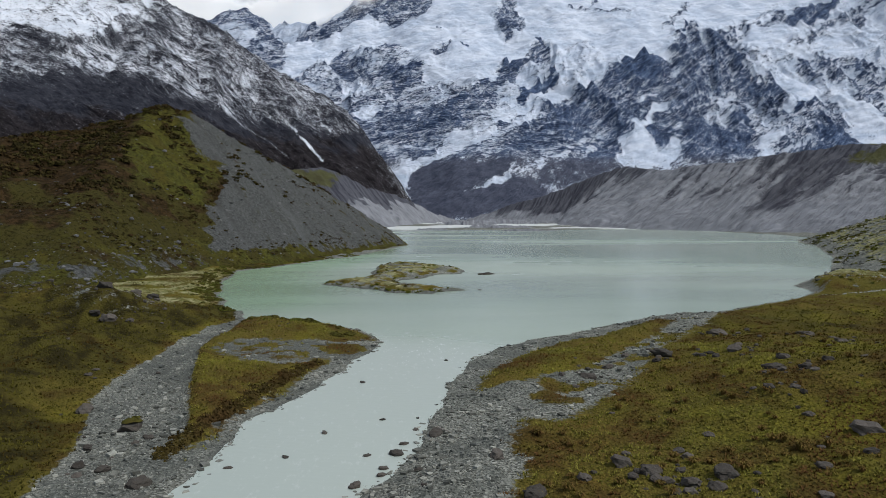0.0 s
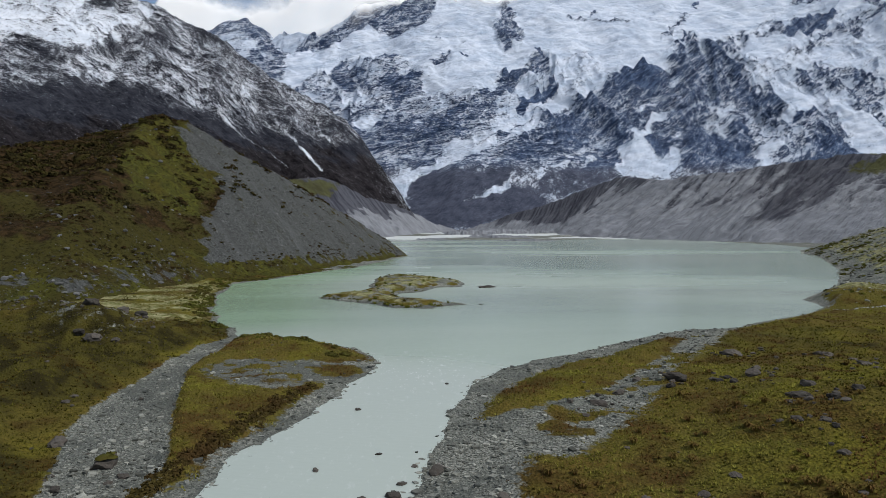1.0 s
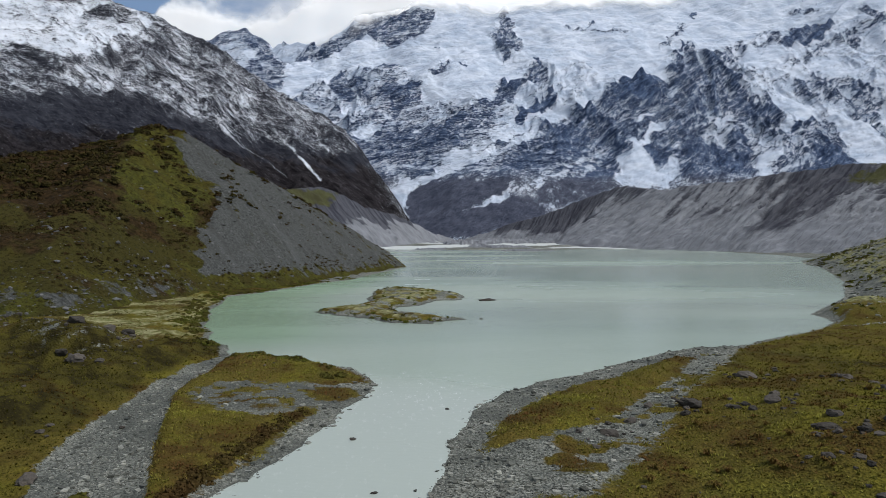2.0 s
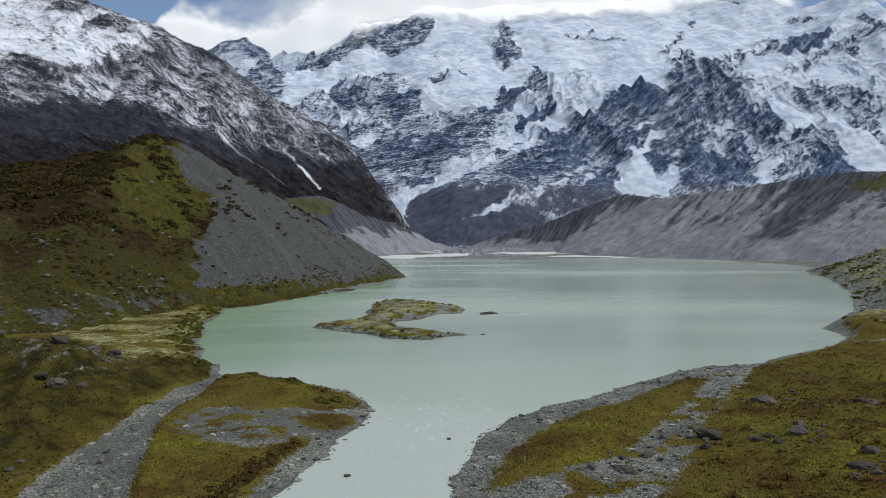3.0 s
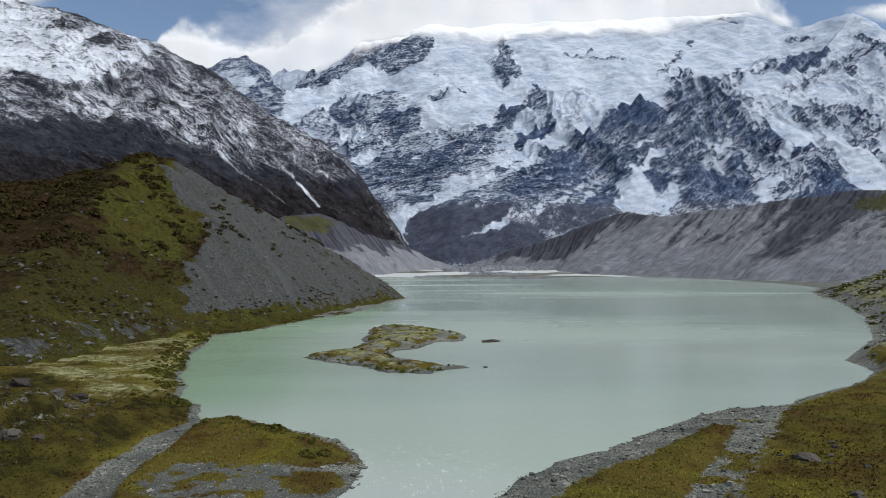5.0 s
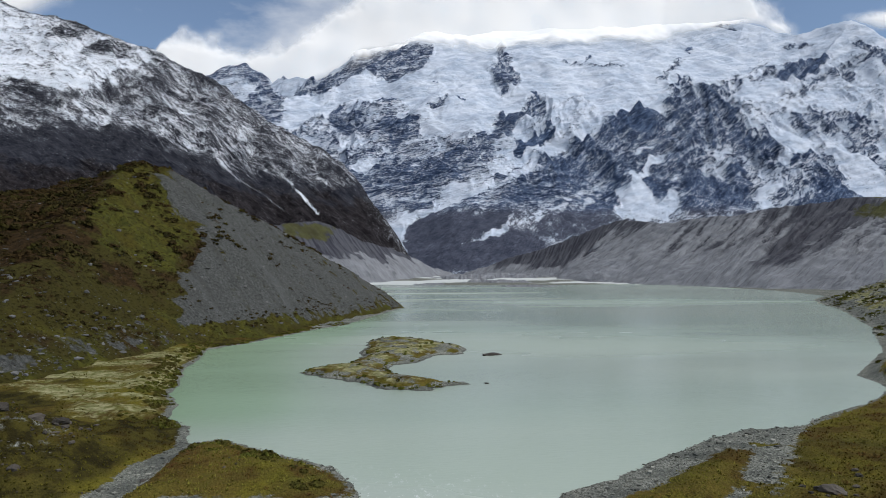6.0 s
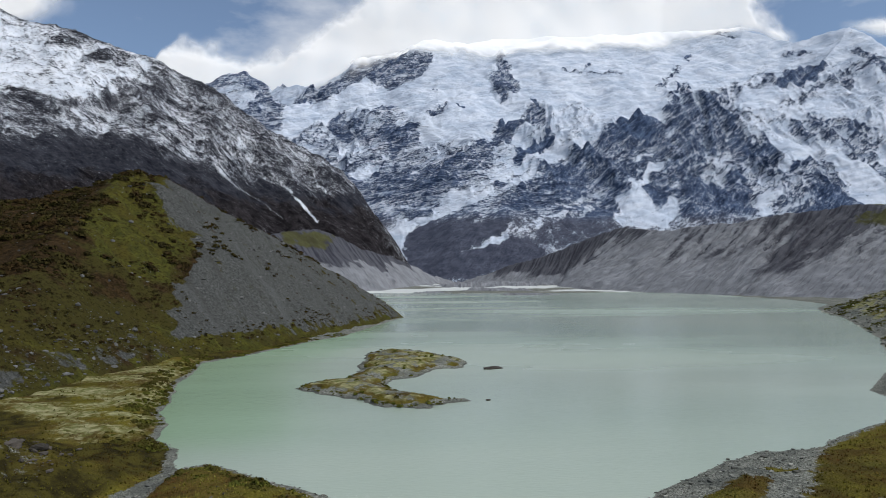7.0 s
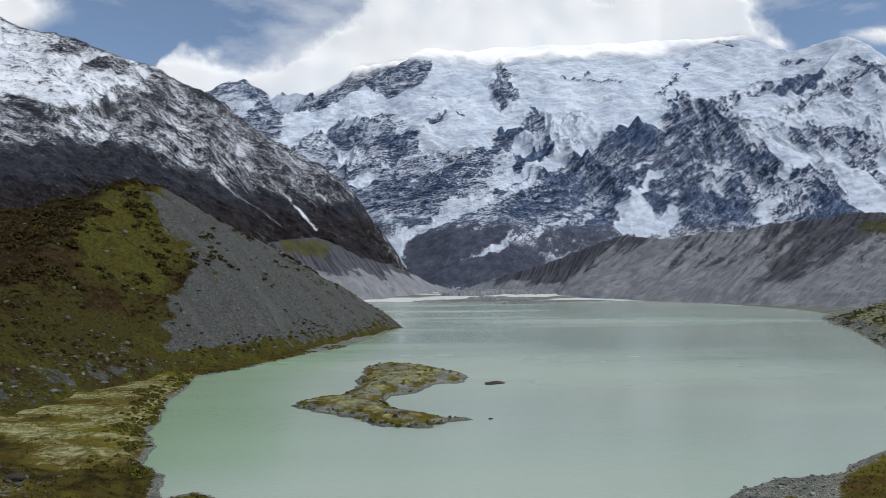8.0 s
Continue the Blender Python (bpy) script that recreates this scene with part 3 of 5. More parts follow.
def stone_color(k, near=1.0):
    tone = k.cells(5.0 * near, "Color")
    sep = k.t.nodes.new("ShaderNodeSeparateColor")
    k.t.links.new(tone, sep.inputs[0])
    a = k.mix(sep.outputs[0], (0.060, 0.063, 0.053), (0.270, 0.275, 0.236))
    dust = k.step(k.noise(0.16, 6, 0.65, off=29), 0.40, 0.66)
    return k.mix(k.calc("MULTIPLY", dust, 0.75), a, (0.078, 0.083, 0.072))


def make_ground_mat():
    k = Nodes("ground_cover", 0.95, 0.03)
    edge = k.calc("MULTIPLY", k.calc("SUBTRACT", k.noise(0.7, 6, 0.65), 0.5), 1.5)
    g = k.step(k.calc("ADD", k.attr("grass"), edge), 0.38, 0.62)
    tan = k.step(k.calc("ADD", k.attr("tan"), k.calc("MULTIPLY", edge, 0.8)), 0.4, 0.75)
    wet = k.step(k.attr("wet"), 0.1, 0.9)
    gr = grass_color(k)
    # darker brown grass colour, mostly on the western bank
    hn = k.calc("ADD", k.calc("MULTIPLY", k.attr("dark_grass"), 0.82), k.calc("SUBTRACT", k.noise(0.09, 5, 0.6, off=77), 0.5))
    gr = k.mix(k.step(hn, 0.32, 0.72), gr, k.mix(k.step(k.noise(0.3, 6, 0.65, off=19), 0.4, 0.6), (0.022, 0.0185, 0.0065), (0.058, 0.0500, 0.0115)))
    gr = k.mix(tan, gr, k.mix(k.step(k.noise(0.5, 5, 0.6, off=8), 0.3, 0.7), (0.085, 0.092, 0.020), (0.310, 0.292, 0.160)))
    st = stone_color(k)
    st = k.mix(k.calc("MULTIPLY", wet, 0.62), st, (0.066, 0.070, 0.062))
    st = k.mix(k.step(k.attr("silt"), 0.2, 0.8), st, (0.50, 0.52, 0.50))
    k.color(k.mix(g, st, gr))
    h1 = k.noise(2.5, 6, 0.7)
    h2 = k.cells(3.2)
    k.bump(k.calc("ADD", k.calc("MULTIPLY", h1, 0.6), k.calc("MULTIPLY", h2, 0.7)), 0.9, 0.35)
    return k.mat


def make_hill_mat():
    k = Nodes("hill_cover", 0.95, 0.03)
    edge = k.calc("MULTIPLY", k.calc("SUBTRACT", k.noise(0.12, 7, 0.62), 0.5), 1.8)
    s = k.step(k.calc("ADD", k.attr("scree"), edge), 0.42, 0.58)
    lush = k.step(k.calc("ADD", k.attr("lush"), k.calc("MULTIPLY", edge, 0.8)), 0.4, 0.68)
    brown = k.mix(k.step(k.noise(0.45, 6, 0.68, off=9), 0.35, 0.65), (0.0590, 0.0360, 0.0160), (0.0200, 0.0140, 0.0070))
    olive = k.step(k.calc("ADD", k.noise(0.055, 6, 0.66, off=21), k.calc("MULTIPLY", k.attr("lush"), 0.35)), 0.44, 0.60)
    brown = k.mix(k.calc("MULTIPLY", olive, 0.8), brown, (0.0570, 0.0530, 0.0140))
    gr = k.mix(k.step(k.noise(0.35, 6, 0.65, off=17), 0.3, 0.7), (0.0900, 0.0850, 0.0165), (0.0440, 0.0480, 0.0130))
    gr = k.mix(k.calc("MULTIPLY", k.step(k.noise(0.06, 5, 0.6, off=29), 0.45, 0.65), 0.5), gr, (0.0680, 0.0490, 0.0120))
    veg = k.mix(lush, brown, gr)
    veg = k.mix(k.calc("MULTIPLY", k.step(k.noise(0.8, 7, 0.74, off=44), 0.49, 0.60), 0.72), veg, (0.016, 0.0125, 0.0055))
    tone = k.step(k.noise(0.9, 9, 0.80, off=4), 0.32, 0.70)
    rock = k.mix(tone, (0.0260, 0.0280, 0.0262), (0.1400, 0.1440, 0.1350))
    streak = k.streaks(0.16, "arc", "down", 0.10, 8.0)
    rock = k.mix(k.calc("MULTIPLY", k.step(streak, 0.46, 0.64), 0.55), rock, (0.0580, 0.0575, 0.0540))
    rock = k.mix(k.calc("MULTIPLY", k.step(k.streaks(0.05, "arc", "down", 0.2, 8.0), 0.52, 0.66), 0.45), rock, (0.1150, 0.1210, 0.1160))
    rock = k.mix(k.calc("MULTIPLY", k.step(k.noise(0.10, 8, 0.74, off=37), 0.57, 0.66), 0.7), rock, (0.042, 0.042, 0.020))
    k.color(k.mix(s, veg, rock))
    k.bump(k.calc("ADD", k.noise(0.5, 8, 0.75, off=6), k.calc("MULTIPLY", k.noise(2.5, 4, 0.7), 0.4)), 1.0, 1.3)
    return k.mat


def make_mountain_mat():
    k = Nodes("snow_and_hazy_rock", 0.8, 0.08)
    lean = k.attr("lean")
    west, east = (0, radians(-9), 0), (0, radians(-40), 0)

    def ledges(scale, detail, rough, long, off, warp=0.25):
        """Noise drawn out along the beds of the rock, which dip more steeply to the east."""
        a = k.noise(scale, detail, rough, stretch=(long, 0.6, 1.6), turn=west, off=off, warp=warp)
        b = k.noise(scale, detail, rough, stretch=(long, 0.6, 1.6), turn=east, off=off + 5, warp=warp)
        return k.calc("SUBTRACT", k.calc("ADD", k.calc("MULTIPLY", a, k.calc("SUBTRACT", 1.0, lean)), k.calc("MULTIPLY", b, lean)), 0.5)

    beds = ledges(0.030, 8, 0.66, 0.34, 11)
    fine = ledges(0.15, 6, 0.72, 0.30, 40)
    hair = ledges(0.38, 3, 0.65, 0.26, 23)
    patch = k.calc("SUBTRACT", k.noise(0.011, 6, 0.6, off=3), 0.5)
    cover = k.attr("snow")
    s = k.calc("ADD", cover, k.calc("ADD", k.calc("MULTIPLY", patch, 0.5), k.calc("ADD", k.calc("MULTIPLY", beds, 1.35), k.calc("ADD", k.calc("MULTIPLY", fine, 1.9), k.calc("MULTIPLY", hair, 1.5)))))
    f = k.step(s, 0.455, 0.545)
    speck = k.calc("SUBTRACT", k.noise(0.30, 5, 0.72, stretch=(0.5, 0.8, 1.5), turn=(0, radians(-30), 0), off=91, warp=0.4), 0.5)
    dust = k.step(k.calc("ADD", s, k.calc("MULTIPLY", speck, 2.6)), 0.30, 0.62)
    f = k.calc("MAXIMUM", f, k.calc("MULTIPLY", dust, 0.34))
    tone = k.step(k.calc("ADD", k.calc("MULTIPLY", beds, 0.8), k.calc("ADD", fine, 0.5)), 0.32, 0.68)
    # rock tinted bluer than its grey, painting distance haze into the base colour
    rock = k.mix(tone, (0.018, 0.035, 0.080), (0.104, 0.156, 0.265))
    # crevasse ice streaks, plus blue-grey shade of rolling snow painted into the colour
    ice = k.step(k.noise(0.016, 9, 0.66, stretch=(0.45, 1.0, 2.4), turn=(0, radians(-14), 0), off=33), 0.46, 0.66)
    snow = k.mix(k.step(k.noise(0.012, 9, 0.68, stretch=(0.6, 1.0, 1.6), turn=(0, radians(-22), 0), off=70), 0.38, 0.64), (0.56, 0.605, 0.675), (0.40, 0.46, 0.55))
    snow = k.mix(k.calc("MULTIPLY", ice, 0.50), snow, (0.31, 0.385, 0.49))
    # apron debris leans towards the same painted haze blue
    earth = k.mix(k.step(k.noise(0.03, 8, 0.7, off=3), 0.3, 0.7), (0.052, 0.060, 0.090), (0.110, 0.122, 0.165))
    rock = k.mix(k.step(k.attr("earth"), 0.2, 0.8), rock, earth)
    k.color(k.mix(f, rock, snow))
    k.put(k.b.inputs["Roughness"], 0.75)
    crag = k.calc("MULTIPLY", k.calc("ADD", beds, k.calc("MULTIPLY", fine, 0.5)), k.calc("SUBTRACT", 1.0, k.calc("MULTIPLY", f, 0.8)))
    k.bump(k.calc("ADD", crag, k.calc("ADD", k.calc("MULTIPLY", f, 0.10), k.calc("MULTIPLY", ice, -0.10))), 1.0, 26.0)
    return k.mat


def make_left_mat():
    k = Nodes("dark_rock_and_snow", 0.85, 0.04)
    lean = k.attr("lean")

    def ledges(scale, detail, rough, long, off):
        a = k.noise(scale, detail, rough, stretch=(long, 0.8, 1.7), turn=(0, radians(6), 0), off=off, warp=0.3)
        b = k.noise(scale, detail, rough, stretch=(long, 0.8, 1.6), turn=(0, radians(38), 0), off=off + 5, warp=0.3)
        return k.calc("SUBTRACT", k.calc("ADD", k.calc("MULTIPLY", a, k.calc("SUBTRACT", 1.0, lean)), k.calc("MULTIPLY", b, lean)), 0.5)

    beds = ledges(0.040, 9, 0.72, 0.62, 40)
    fine = ledges(0.20, 6, 0.76, 0.6, 12)
    hair = ledges(0.62, 3, 0.65, 0.55, 29)
    patch = k.calc("SUBTRACT", k.noise(0.016, 6, 0.6), 0.5)
    s = k.calc("ADD", k.attr("snow"), k.calc("ADD", k.calc("MULTIPLY", patch, 0.8), k.calc("ADD", k.calc("MULTIPLY", beds, 1.1), k.calc("ADD", k.calc("MULTIPLY", fine, 2.2), k.calc("MULTIPLY", hair, 1.6)))))
    f = k.step(s, 0.45, 0.55)
    speck = k.calc("SUBTRACT", k.noise(0.42, 5, 0.75, off=91), 0.5)
    f = k.calc("MAXIMUM", f, k.calc("MULTIPLY", k.step(k.calc("ADD", s, k.calc("MULTIPLY", speck, 3.0)), 0.30, 0.60), 0.36))
    tone = k.step(k.calc("ADD", k.calc("ADD", beds, k.calc("MULTIPLY", fine, 0.8)), 0.5), 0.3, 0.7)
    rock = k.mix(tone, (0.012, 0.013, 0.020), (0.058, 0.061, 0.074))
    green = k.step(k.calc("ADD", k.attr("earth"), k.calc("MULTIPLY", patch, 1.2)), 0.4, 0.7)
    rock = k.mix(green, rock, k.mix(tone, (0.0066, 0.0056, 0.0066), (0.046, 0.0405, 0.0430)))
    snow = k.mix(k.step(k.noise(0.02, 8, 0.65, off=70), 0.35, 0.7), (0.69, 0.72, 0.765), (0.54, 0.585, 0.645))
    k.color(k.mix(f, rock, snow))
    crag = k.calc("MULTIPLY", k.calc("ADD", beds, k.calc("MULTIPLY", fine, 0.5)), k.calc("SUBTRACT", 1.0, k.calc("MULTIPLY", f, 0.75)))
    k.bump(k.calc("ADD", crag, k.calc("MULTIPLY", f, 0.10)), 1.0, 16.0)
    return k.mat


def make_moraine_mat():
    k = Nodes("moraine_rubble", 0.92, 0.15)
    tone = k.step(k.noise(0.03, 10, 0.72), 0.3, 0.72)
    rock = k.mix(tone, (0.180, 0.187, 0.200), (0.275, 0.285, 0.300))
    st = k.streaks(0.13, "arc", "down", 0.08, 9.0)
    rock = k.mix(k.calc("MULTIPLY", k.step(st, 0.48, 0.62), k.calc("ADD", 0.22, k.calc("MULTIPLY", k.attr("earth"), 0.4))), rock, (0.075, 0.075, 0.083))
    thin = k.streaks(0.30, "arc", "down", 0.10, 8.0)
    rock = k.mix(k.calc("MULTIPLY", k.step(thin, 0.50, 0.62), 0.45), rock, (0.070, 0.070, 0.078))
    rock = k.mix(k.calc("MULTIPLY", k.step(k.noise(0.9, 6, 0.75, off=27), 0.58, 0.68), 0.5), rock, (0.27, 0.27, 0.275))
    top = k.calc("ADD", k.attr("earth"), k.calc("MULTIPLY", k.calc("SUBTRACT", k.streaks(0.03, "arc", "down", 0.16), 0.5), 2.2))
    rock = k.mix(k.step(top, 0.34, 0.80), rock, k.mix(k.step(st, 0.42, 0.60), (0.086, 0.088, 0.100), (0.036, 0.037, 0.048)))
    veg = k.step(k.calc("ADD", k.attr("veg"), k.calc("MULTIPLY", k.calc("SUBTRACT", k.noise(0.04, 7, 0.65, off=3), 0.5), 1.4)), 0.4, 0.65)
    k.color(k.mix(veg, rock, k.mix(tone, (0.046, 0.044, 0.019), (0.078, 0.080, 0.030))))
    k.bump(k.calc("ADD", k.noise(0.12, 10, 0.75, off=6), k.calc("ADD", st, k.calc("MULTIPLY", thin, 0.5))), 1.0, 4.5)
    return k.mat


def make_water_mat():
    k = Nodes("milky_water", 0.12, 0.5)
    patch = k.step(k.noise(0.006, 4, 0.5, stretch=(0.35, 1.0, 1.0)), 0.35, 0.7)
    base = k.mix(patch, (0.270, 0.336, 0.268), (0.325, 0.374, 0.304))
    base = k.mix(k.calc("MULTIPLY", k.step(k.noise(0.006, 4, 0.5, stretch=(0.4, 1.1, 1.0), off=25), 0.40, 0.75), 0.22), base, (0.195, 0.262, 0.222))
    # the hill's green reflection, painted into the water colour by the west shore
    base = k.mix(k.calc("MULTIPLY", k.step(k.attr("clear"), 0.0, 1.0), 0.8), base, (0.205, 0.312, 0.190))
    stream = k.step(k.attr("stream"), 0.1, 0.95)
    base = k.mix(stream, base, (0.340, 0.382, 0.338))
    foam = k.calc("MULTIPLY", k.attr("foam"), k.step(k.noise(1.5, 8, 0.75, stretch=(1.0, 0.40, 1.0), off=3), 0.54, 0.72))
    k.color(k.mix(foam, base, (0.74, 0.75, 0.74)))
    band = k.step(k.noise(0.004, 5, 0.55, stretch=(0.4, 1.2, 1.0), off=15), 0.45, 0.65)
    k.put(k.b.inputs["Roughness"], k.calc("ADD", k.calc("ADD", 0.14, k.calc("MULTIPLY", band, 0.22)), k.calc("MULTIPLY", stream, 0.2)))
    k.put(k.b.inputs["IOR"], 1.33)
    w1 = k.noise(1.3, 3, 0.5, stretch=(0.35, 1.3, 1.0), turn=(0, 0, radians(-16)))
    w2 = k.noise(0.25, 4, 0.5, off=9)
    k.bump(k.calc("MULTIPLY", k.calc("ADD", w1, k.calc("MULTIPLY", w2, 0.8)), k.calc("SUBTRACT", 1.0, k.calc("MULTIPLY", stream, 0.7))), 0.38, 0.12)
    return k.mat


def make_rock_mat(name, lo, hi, wash=0.0):
    k = Nodes(name, 0.9, 0.2)
    info = k.t.nodes.new("ShaderNodeObjectInfo")
    geo = k.t.nodes.new("ShaderNodeNewGeometry")
    r = k.calc("FRACT", k.calc("ADD", info.outputs["Random"], geo.outputs["Random Per Island"]))
    c = k.mix(r, lo, hi)
    c = k.mix(k.calc("MULTIPLY", k.step(k.noise(3.0, 7, 0.7), 0.4, 0.7), 0.5), c, (0.06, 0.06, 0.05))
    c = k.mix(k.calc("MULTIPLY", k.step(k.noise(0.16, 6, 0.65, off=29), 0.45, 0.66), wash), c, (0.066, 0.075, 0.071))
    k.color(c)
    k.bump(k.noise(5.0, 6, 0.7, off=2), 0.6, 0.12)
    return k.mat


def make_leaf_mat(name, a, b, c, d):
    k = Nodes(name, 0.9, 0.02)
    geo = k.t.nodes.new("ShaderNodeNewGeometry")
    v = k.mix(geo.outputs["Random Per Island"], a, b)
    v = k.mix(k.calc("MULTIPLY", k.step(k.noise(0.085, 5, 0.6, off=57), 0.50, 0.66), 0.6), v, d)
    k.color(k.mix(k.step(k.noise(0.12, 5, 0.6, off=31), 0.47, 0.62), v, c))
    return k.mat


GROUND_MAT = make_ground_mat()
HILL_MAT = make_hill_mat()
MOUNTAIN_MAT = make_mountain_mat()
LEFT_MAT = make_left_mat()
MORAINE_MAT = make_moraine_mat()
WATER_MAT = make_water_mat()
STONE_MAT = make_rock_mat("greywacke", (0.034, 0.035, 0.027), (0.350, 0.350, 0.295), 0.45)
RUBBLE_MAT = make_rock_mat("old_rubble", (0.030, 0.030, 0.029), (0.160, 0.160, 0.154))
BOULDER_MAT = make_rock_mat("lichen_boulder", (0.024, 0.020, 0.016), (0.096, 0.082, 0.068))

# ---- the ground, one sheet to the horizon ----
radii = np.concatenate([[0.5, 4], np.geomspace(10, 44, 16)[:-1], np.geomspace(44, 700, 470)[:-1], np.geomspace(700, 4850, 60)])
turn = np.concatenate([np.linspace(-180, -48, 36)[:-1], np.linspace(-48, 48, 430)[:-1], np.linspace(48, 180, 36)])
R, T = np.meshgrid(radii, np.radians(turn), indexing="ij")
GX, GY = R * np.sin(T), R * np.cos(T)
GZ, dw, creek, dcreek = ground_height(GX, GY)
hz, hds, _, _ = hill_height(GX, GY)
GZ = np.where((hds > 6) & (GZ > hz - 2) & (GY < 640) & (GY > 100) & (GX < 0) & (GX > -600), hz - 2, GZ)
g_sp = spit_grass(GX, GY)
g_st = sstep(-2.6, 1.6, inside(STRIP, GX, GY))
g_bk = sstep(-4.5, 2.2, inside(BANK, GX, GY))
g_left = sstep(-1.5, 1.5, inside(WEST, GX, GY)) * sstep(0.6, 3.0, dw)
g_far = sstep(215, 300, GY) * (GX > 60) * sstep(4, 16, dw) * np.clip(np.interp(GY, [300, 420, 600], [0.60, 0.46, 0.34]) + 0.8 * fbm(GX, GY, 34, 4, 233), 0, 0.85)
g_pt = 0.75 * sstep(1, 5, inside(POINT, GX, GY))
grass = np.clip(np.maximum.reduce([g_sp, g_st, g_bk, g_left, g_far, g_pt, corridor(GX, GY)]), 0, 1) * (1 - creek * (inside(WEST, GX, GY) < 0))
dtrack, _, _ = along(TRACK, GX, GY)
grass = grass * sstep(0.3, 0.9, dtrack)
grass = grass * (1 - sstep(580, 680, GY))
dm, _, _ = along([(-54, 143), (-66, 150), (-90, 160), (-150, 170)], GX, GY)
grass = grass * (1 - np.clip(0.30 + 0.35 * fbm(GX, GY, 5, 4, 81), 0, 0.6) * sstep(14, 4, dm))
tan_e = np.clip(0.66 + 0.5 * fbm(GX, GY, 22, 4, 67), 0, 0.9) * sstep(120, 140, GX) * sstep(195, 225, GY)
tan = tan_e + (0.55 + 0.35 * fbm(GX * 0.5, GY, 9, 3, 61)) * sstep(-6, 8, inside([(-100, 205), (-99, 240), (-88, 280), (-75, 305), (-68, 285), (-60, 235), (-54, 212), (-46, 190), (-43, 174), (-58, 168)], GX, GY))
silt = sstep(1000, 1080, GY + 0.2 * GX) * sstep(-0.5, 0.2, fbm(GX * 0.5, GY, 120, 4, 77)) * (GX > -400)
ground = grid_mesh("ground", GX, GY, GZ, {"grass": grass, "tan": tan, "wet": np.maximum.reduce([0.5 * sstep(1.0, 0.0, dw), 0.85 * sstep(16, 9, np.hypot((GX + 22) * 0.9, (GY - 121) * 1.4)), 0.45 * creek]), "silt": np.maximum(silt, 0.42 * sstep(0.9, 0.4, dtrack)), "dark_grass": np.maximum(sstep(-2, 4, inside(WEST, GX, GY)), 0.62 * sstep(36, 58, GX) * sstep(170, 150, GY)) * np.clip(1 - tan, 0, 1) * np.clip(0.85 + 0.55 * fbm(GX, GY, 24, 4, 79), 0.5, 1)}, GROUND_MAT)
tagged(ground, "olive tussock grass and grey gravel flats round the lake", "ground", kind="structure")

# ---- the water ----
wr = np.concatenate([[0.5, 10, 30], np.geomspace(50, 1950, 130)])
WR, WT = np.meshgrid(wr, np.radians(np.concatenate([[-150, -110, -80], np.linspace(-62, 50, 200)])), indexing="ij")
WX, WY = WR * np.sin(WT), WR * np.cos(WT)
wd = inside(WATER, WX, WY)
stream = sstep(150, 110, WY + 0.4 * WX)
foam = stream * 0.20 + 0.9 * np.exp(-((WX + 1) ** 2 + (WY - 126) ** 2) / 110.0)
# clear is the mask of the painted green reflection off the western shore
water = grid_mesh("water", WX, WY, 0 * WX, {"stream": stream, "foam": foam, "clear": sstep(62, 4, wd) * sstep(0, -35, WX) * sstep(150, 190, WY) * sstep(620, 400, WY)}, WATER_MAT, keep=wd > -14)
tagged(water, "milky pale green glacial lake water with faint ripples", "lake", kind="structure")

# ---- the moraine hill on the left shore ----
HX, HY = np.meshgrid(np.arange(-470, 12, 1.5), np.arange(150, 640, 1.5), indexing="ij")
HZ, ds, scree, dcr = hill_height(HX, HY)
hill_lush = sstep(-5, 5, inside(LUSH, HX + 6 * fbm(HX, HY, 24, 4, 68), HY + 9 * fbm(HX, HY, 24, 4, 69)))
lush = np.maximum.reduce([0.95 * hill_lush, 0.42 * sstep(0.0, 0.5, fbm(HX, HY, 20, 4, 63)) * sstep(-190, -130, HX), np.where(HY > 290, 0.74, 0.62) * sstep(28, 8, HZ) * (0.80 + 0.5 * fbm(HX, HY, 14, 4, 65))])
lush = lush - 0.6 * sstep(27, 40, HZ) * (1 - hill_lush) * sstep(-112, -128, HX)
foot_run, run = [], 0.0
for p, q in zip(FOOT, FOOT[1:] + FOOT[-1:]):
    foot_run.append((p[0], p[1], run))
    run += math.hypot(q[0] - p[0], q[1] - p[1])
hill_arc = along(foot_run, HX, HY)[2]
bare = scree * np.where(HY > 395, sstep(0.4, 3.5, ds), sstep(2.0, 8, ds)) * sstep(-8, 12, dcr + 4 * fbm(HX, HY, 20, 3, 5)) * sstep(-4, 6, ds * 0.93 + 0.5 - 0.0 * HZ)
green_end = np.clip(sstep(430, 500, HY) * 0.30 + 0.12 * sstep(18, 4, HZ) * sstep(340, 440, HY) + 0.42 * fbm(HX, HY, 16, 4, 64), 0, 0.75)
bare = bare * (1 - green_end)
bare = np.maximum(bare, (0.42 + 0.34 * fbm(HX, HY, 11, 4, 66)) * (1 - scree) * sstep(15, 5, HZ) * sstep(0, 3, ds))
bare = np.maximum(bare, np.clip(0.50 + 0.55 * fbm(HX, HY, 8, 4, 70), 0, 0.9) * sstep(-1.0, 0.8, ds) * sstep(330, 400, HY) * scree * sstep(-4, 3, dcr))
hill = grid_mesh("moraine_hill", HX, HY, HZ, {"scree": bare, "lush": lush, "arc": hill_arc + 0.25 * ds, "down": ds}, HILL_MAT, keep=ds > -2)
tagged(hill, "grassy brown moraine hill with a bare grey scree face", "hill", kind="structure")

# ---- the dark mountain on the left ----
LX, LY = np.meshgrid(np.arange(-2000, 30, 5.5), np.arange(420, 2350, 5.5), indexing="ij")
LZ, dl = left_height(LX, LY)
lsnow = west_cover(LX, LZ)
lsnow = lsnow + 0.10 * np.clip((blur(LZ, 2) - LZ) / 2.0, -1, 1) * (lsnow > 0.05)
learth = sstep(330, 120, LZ)
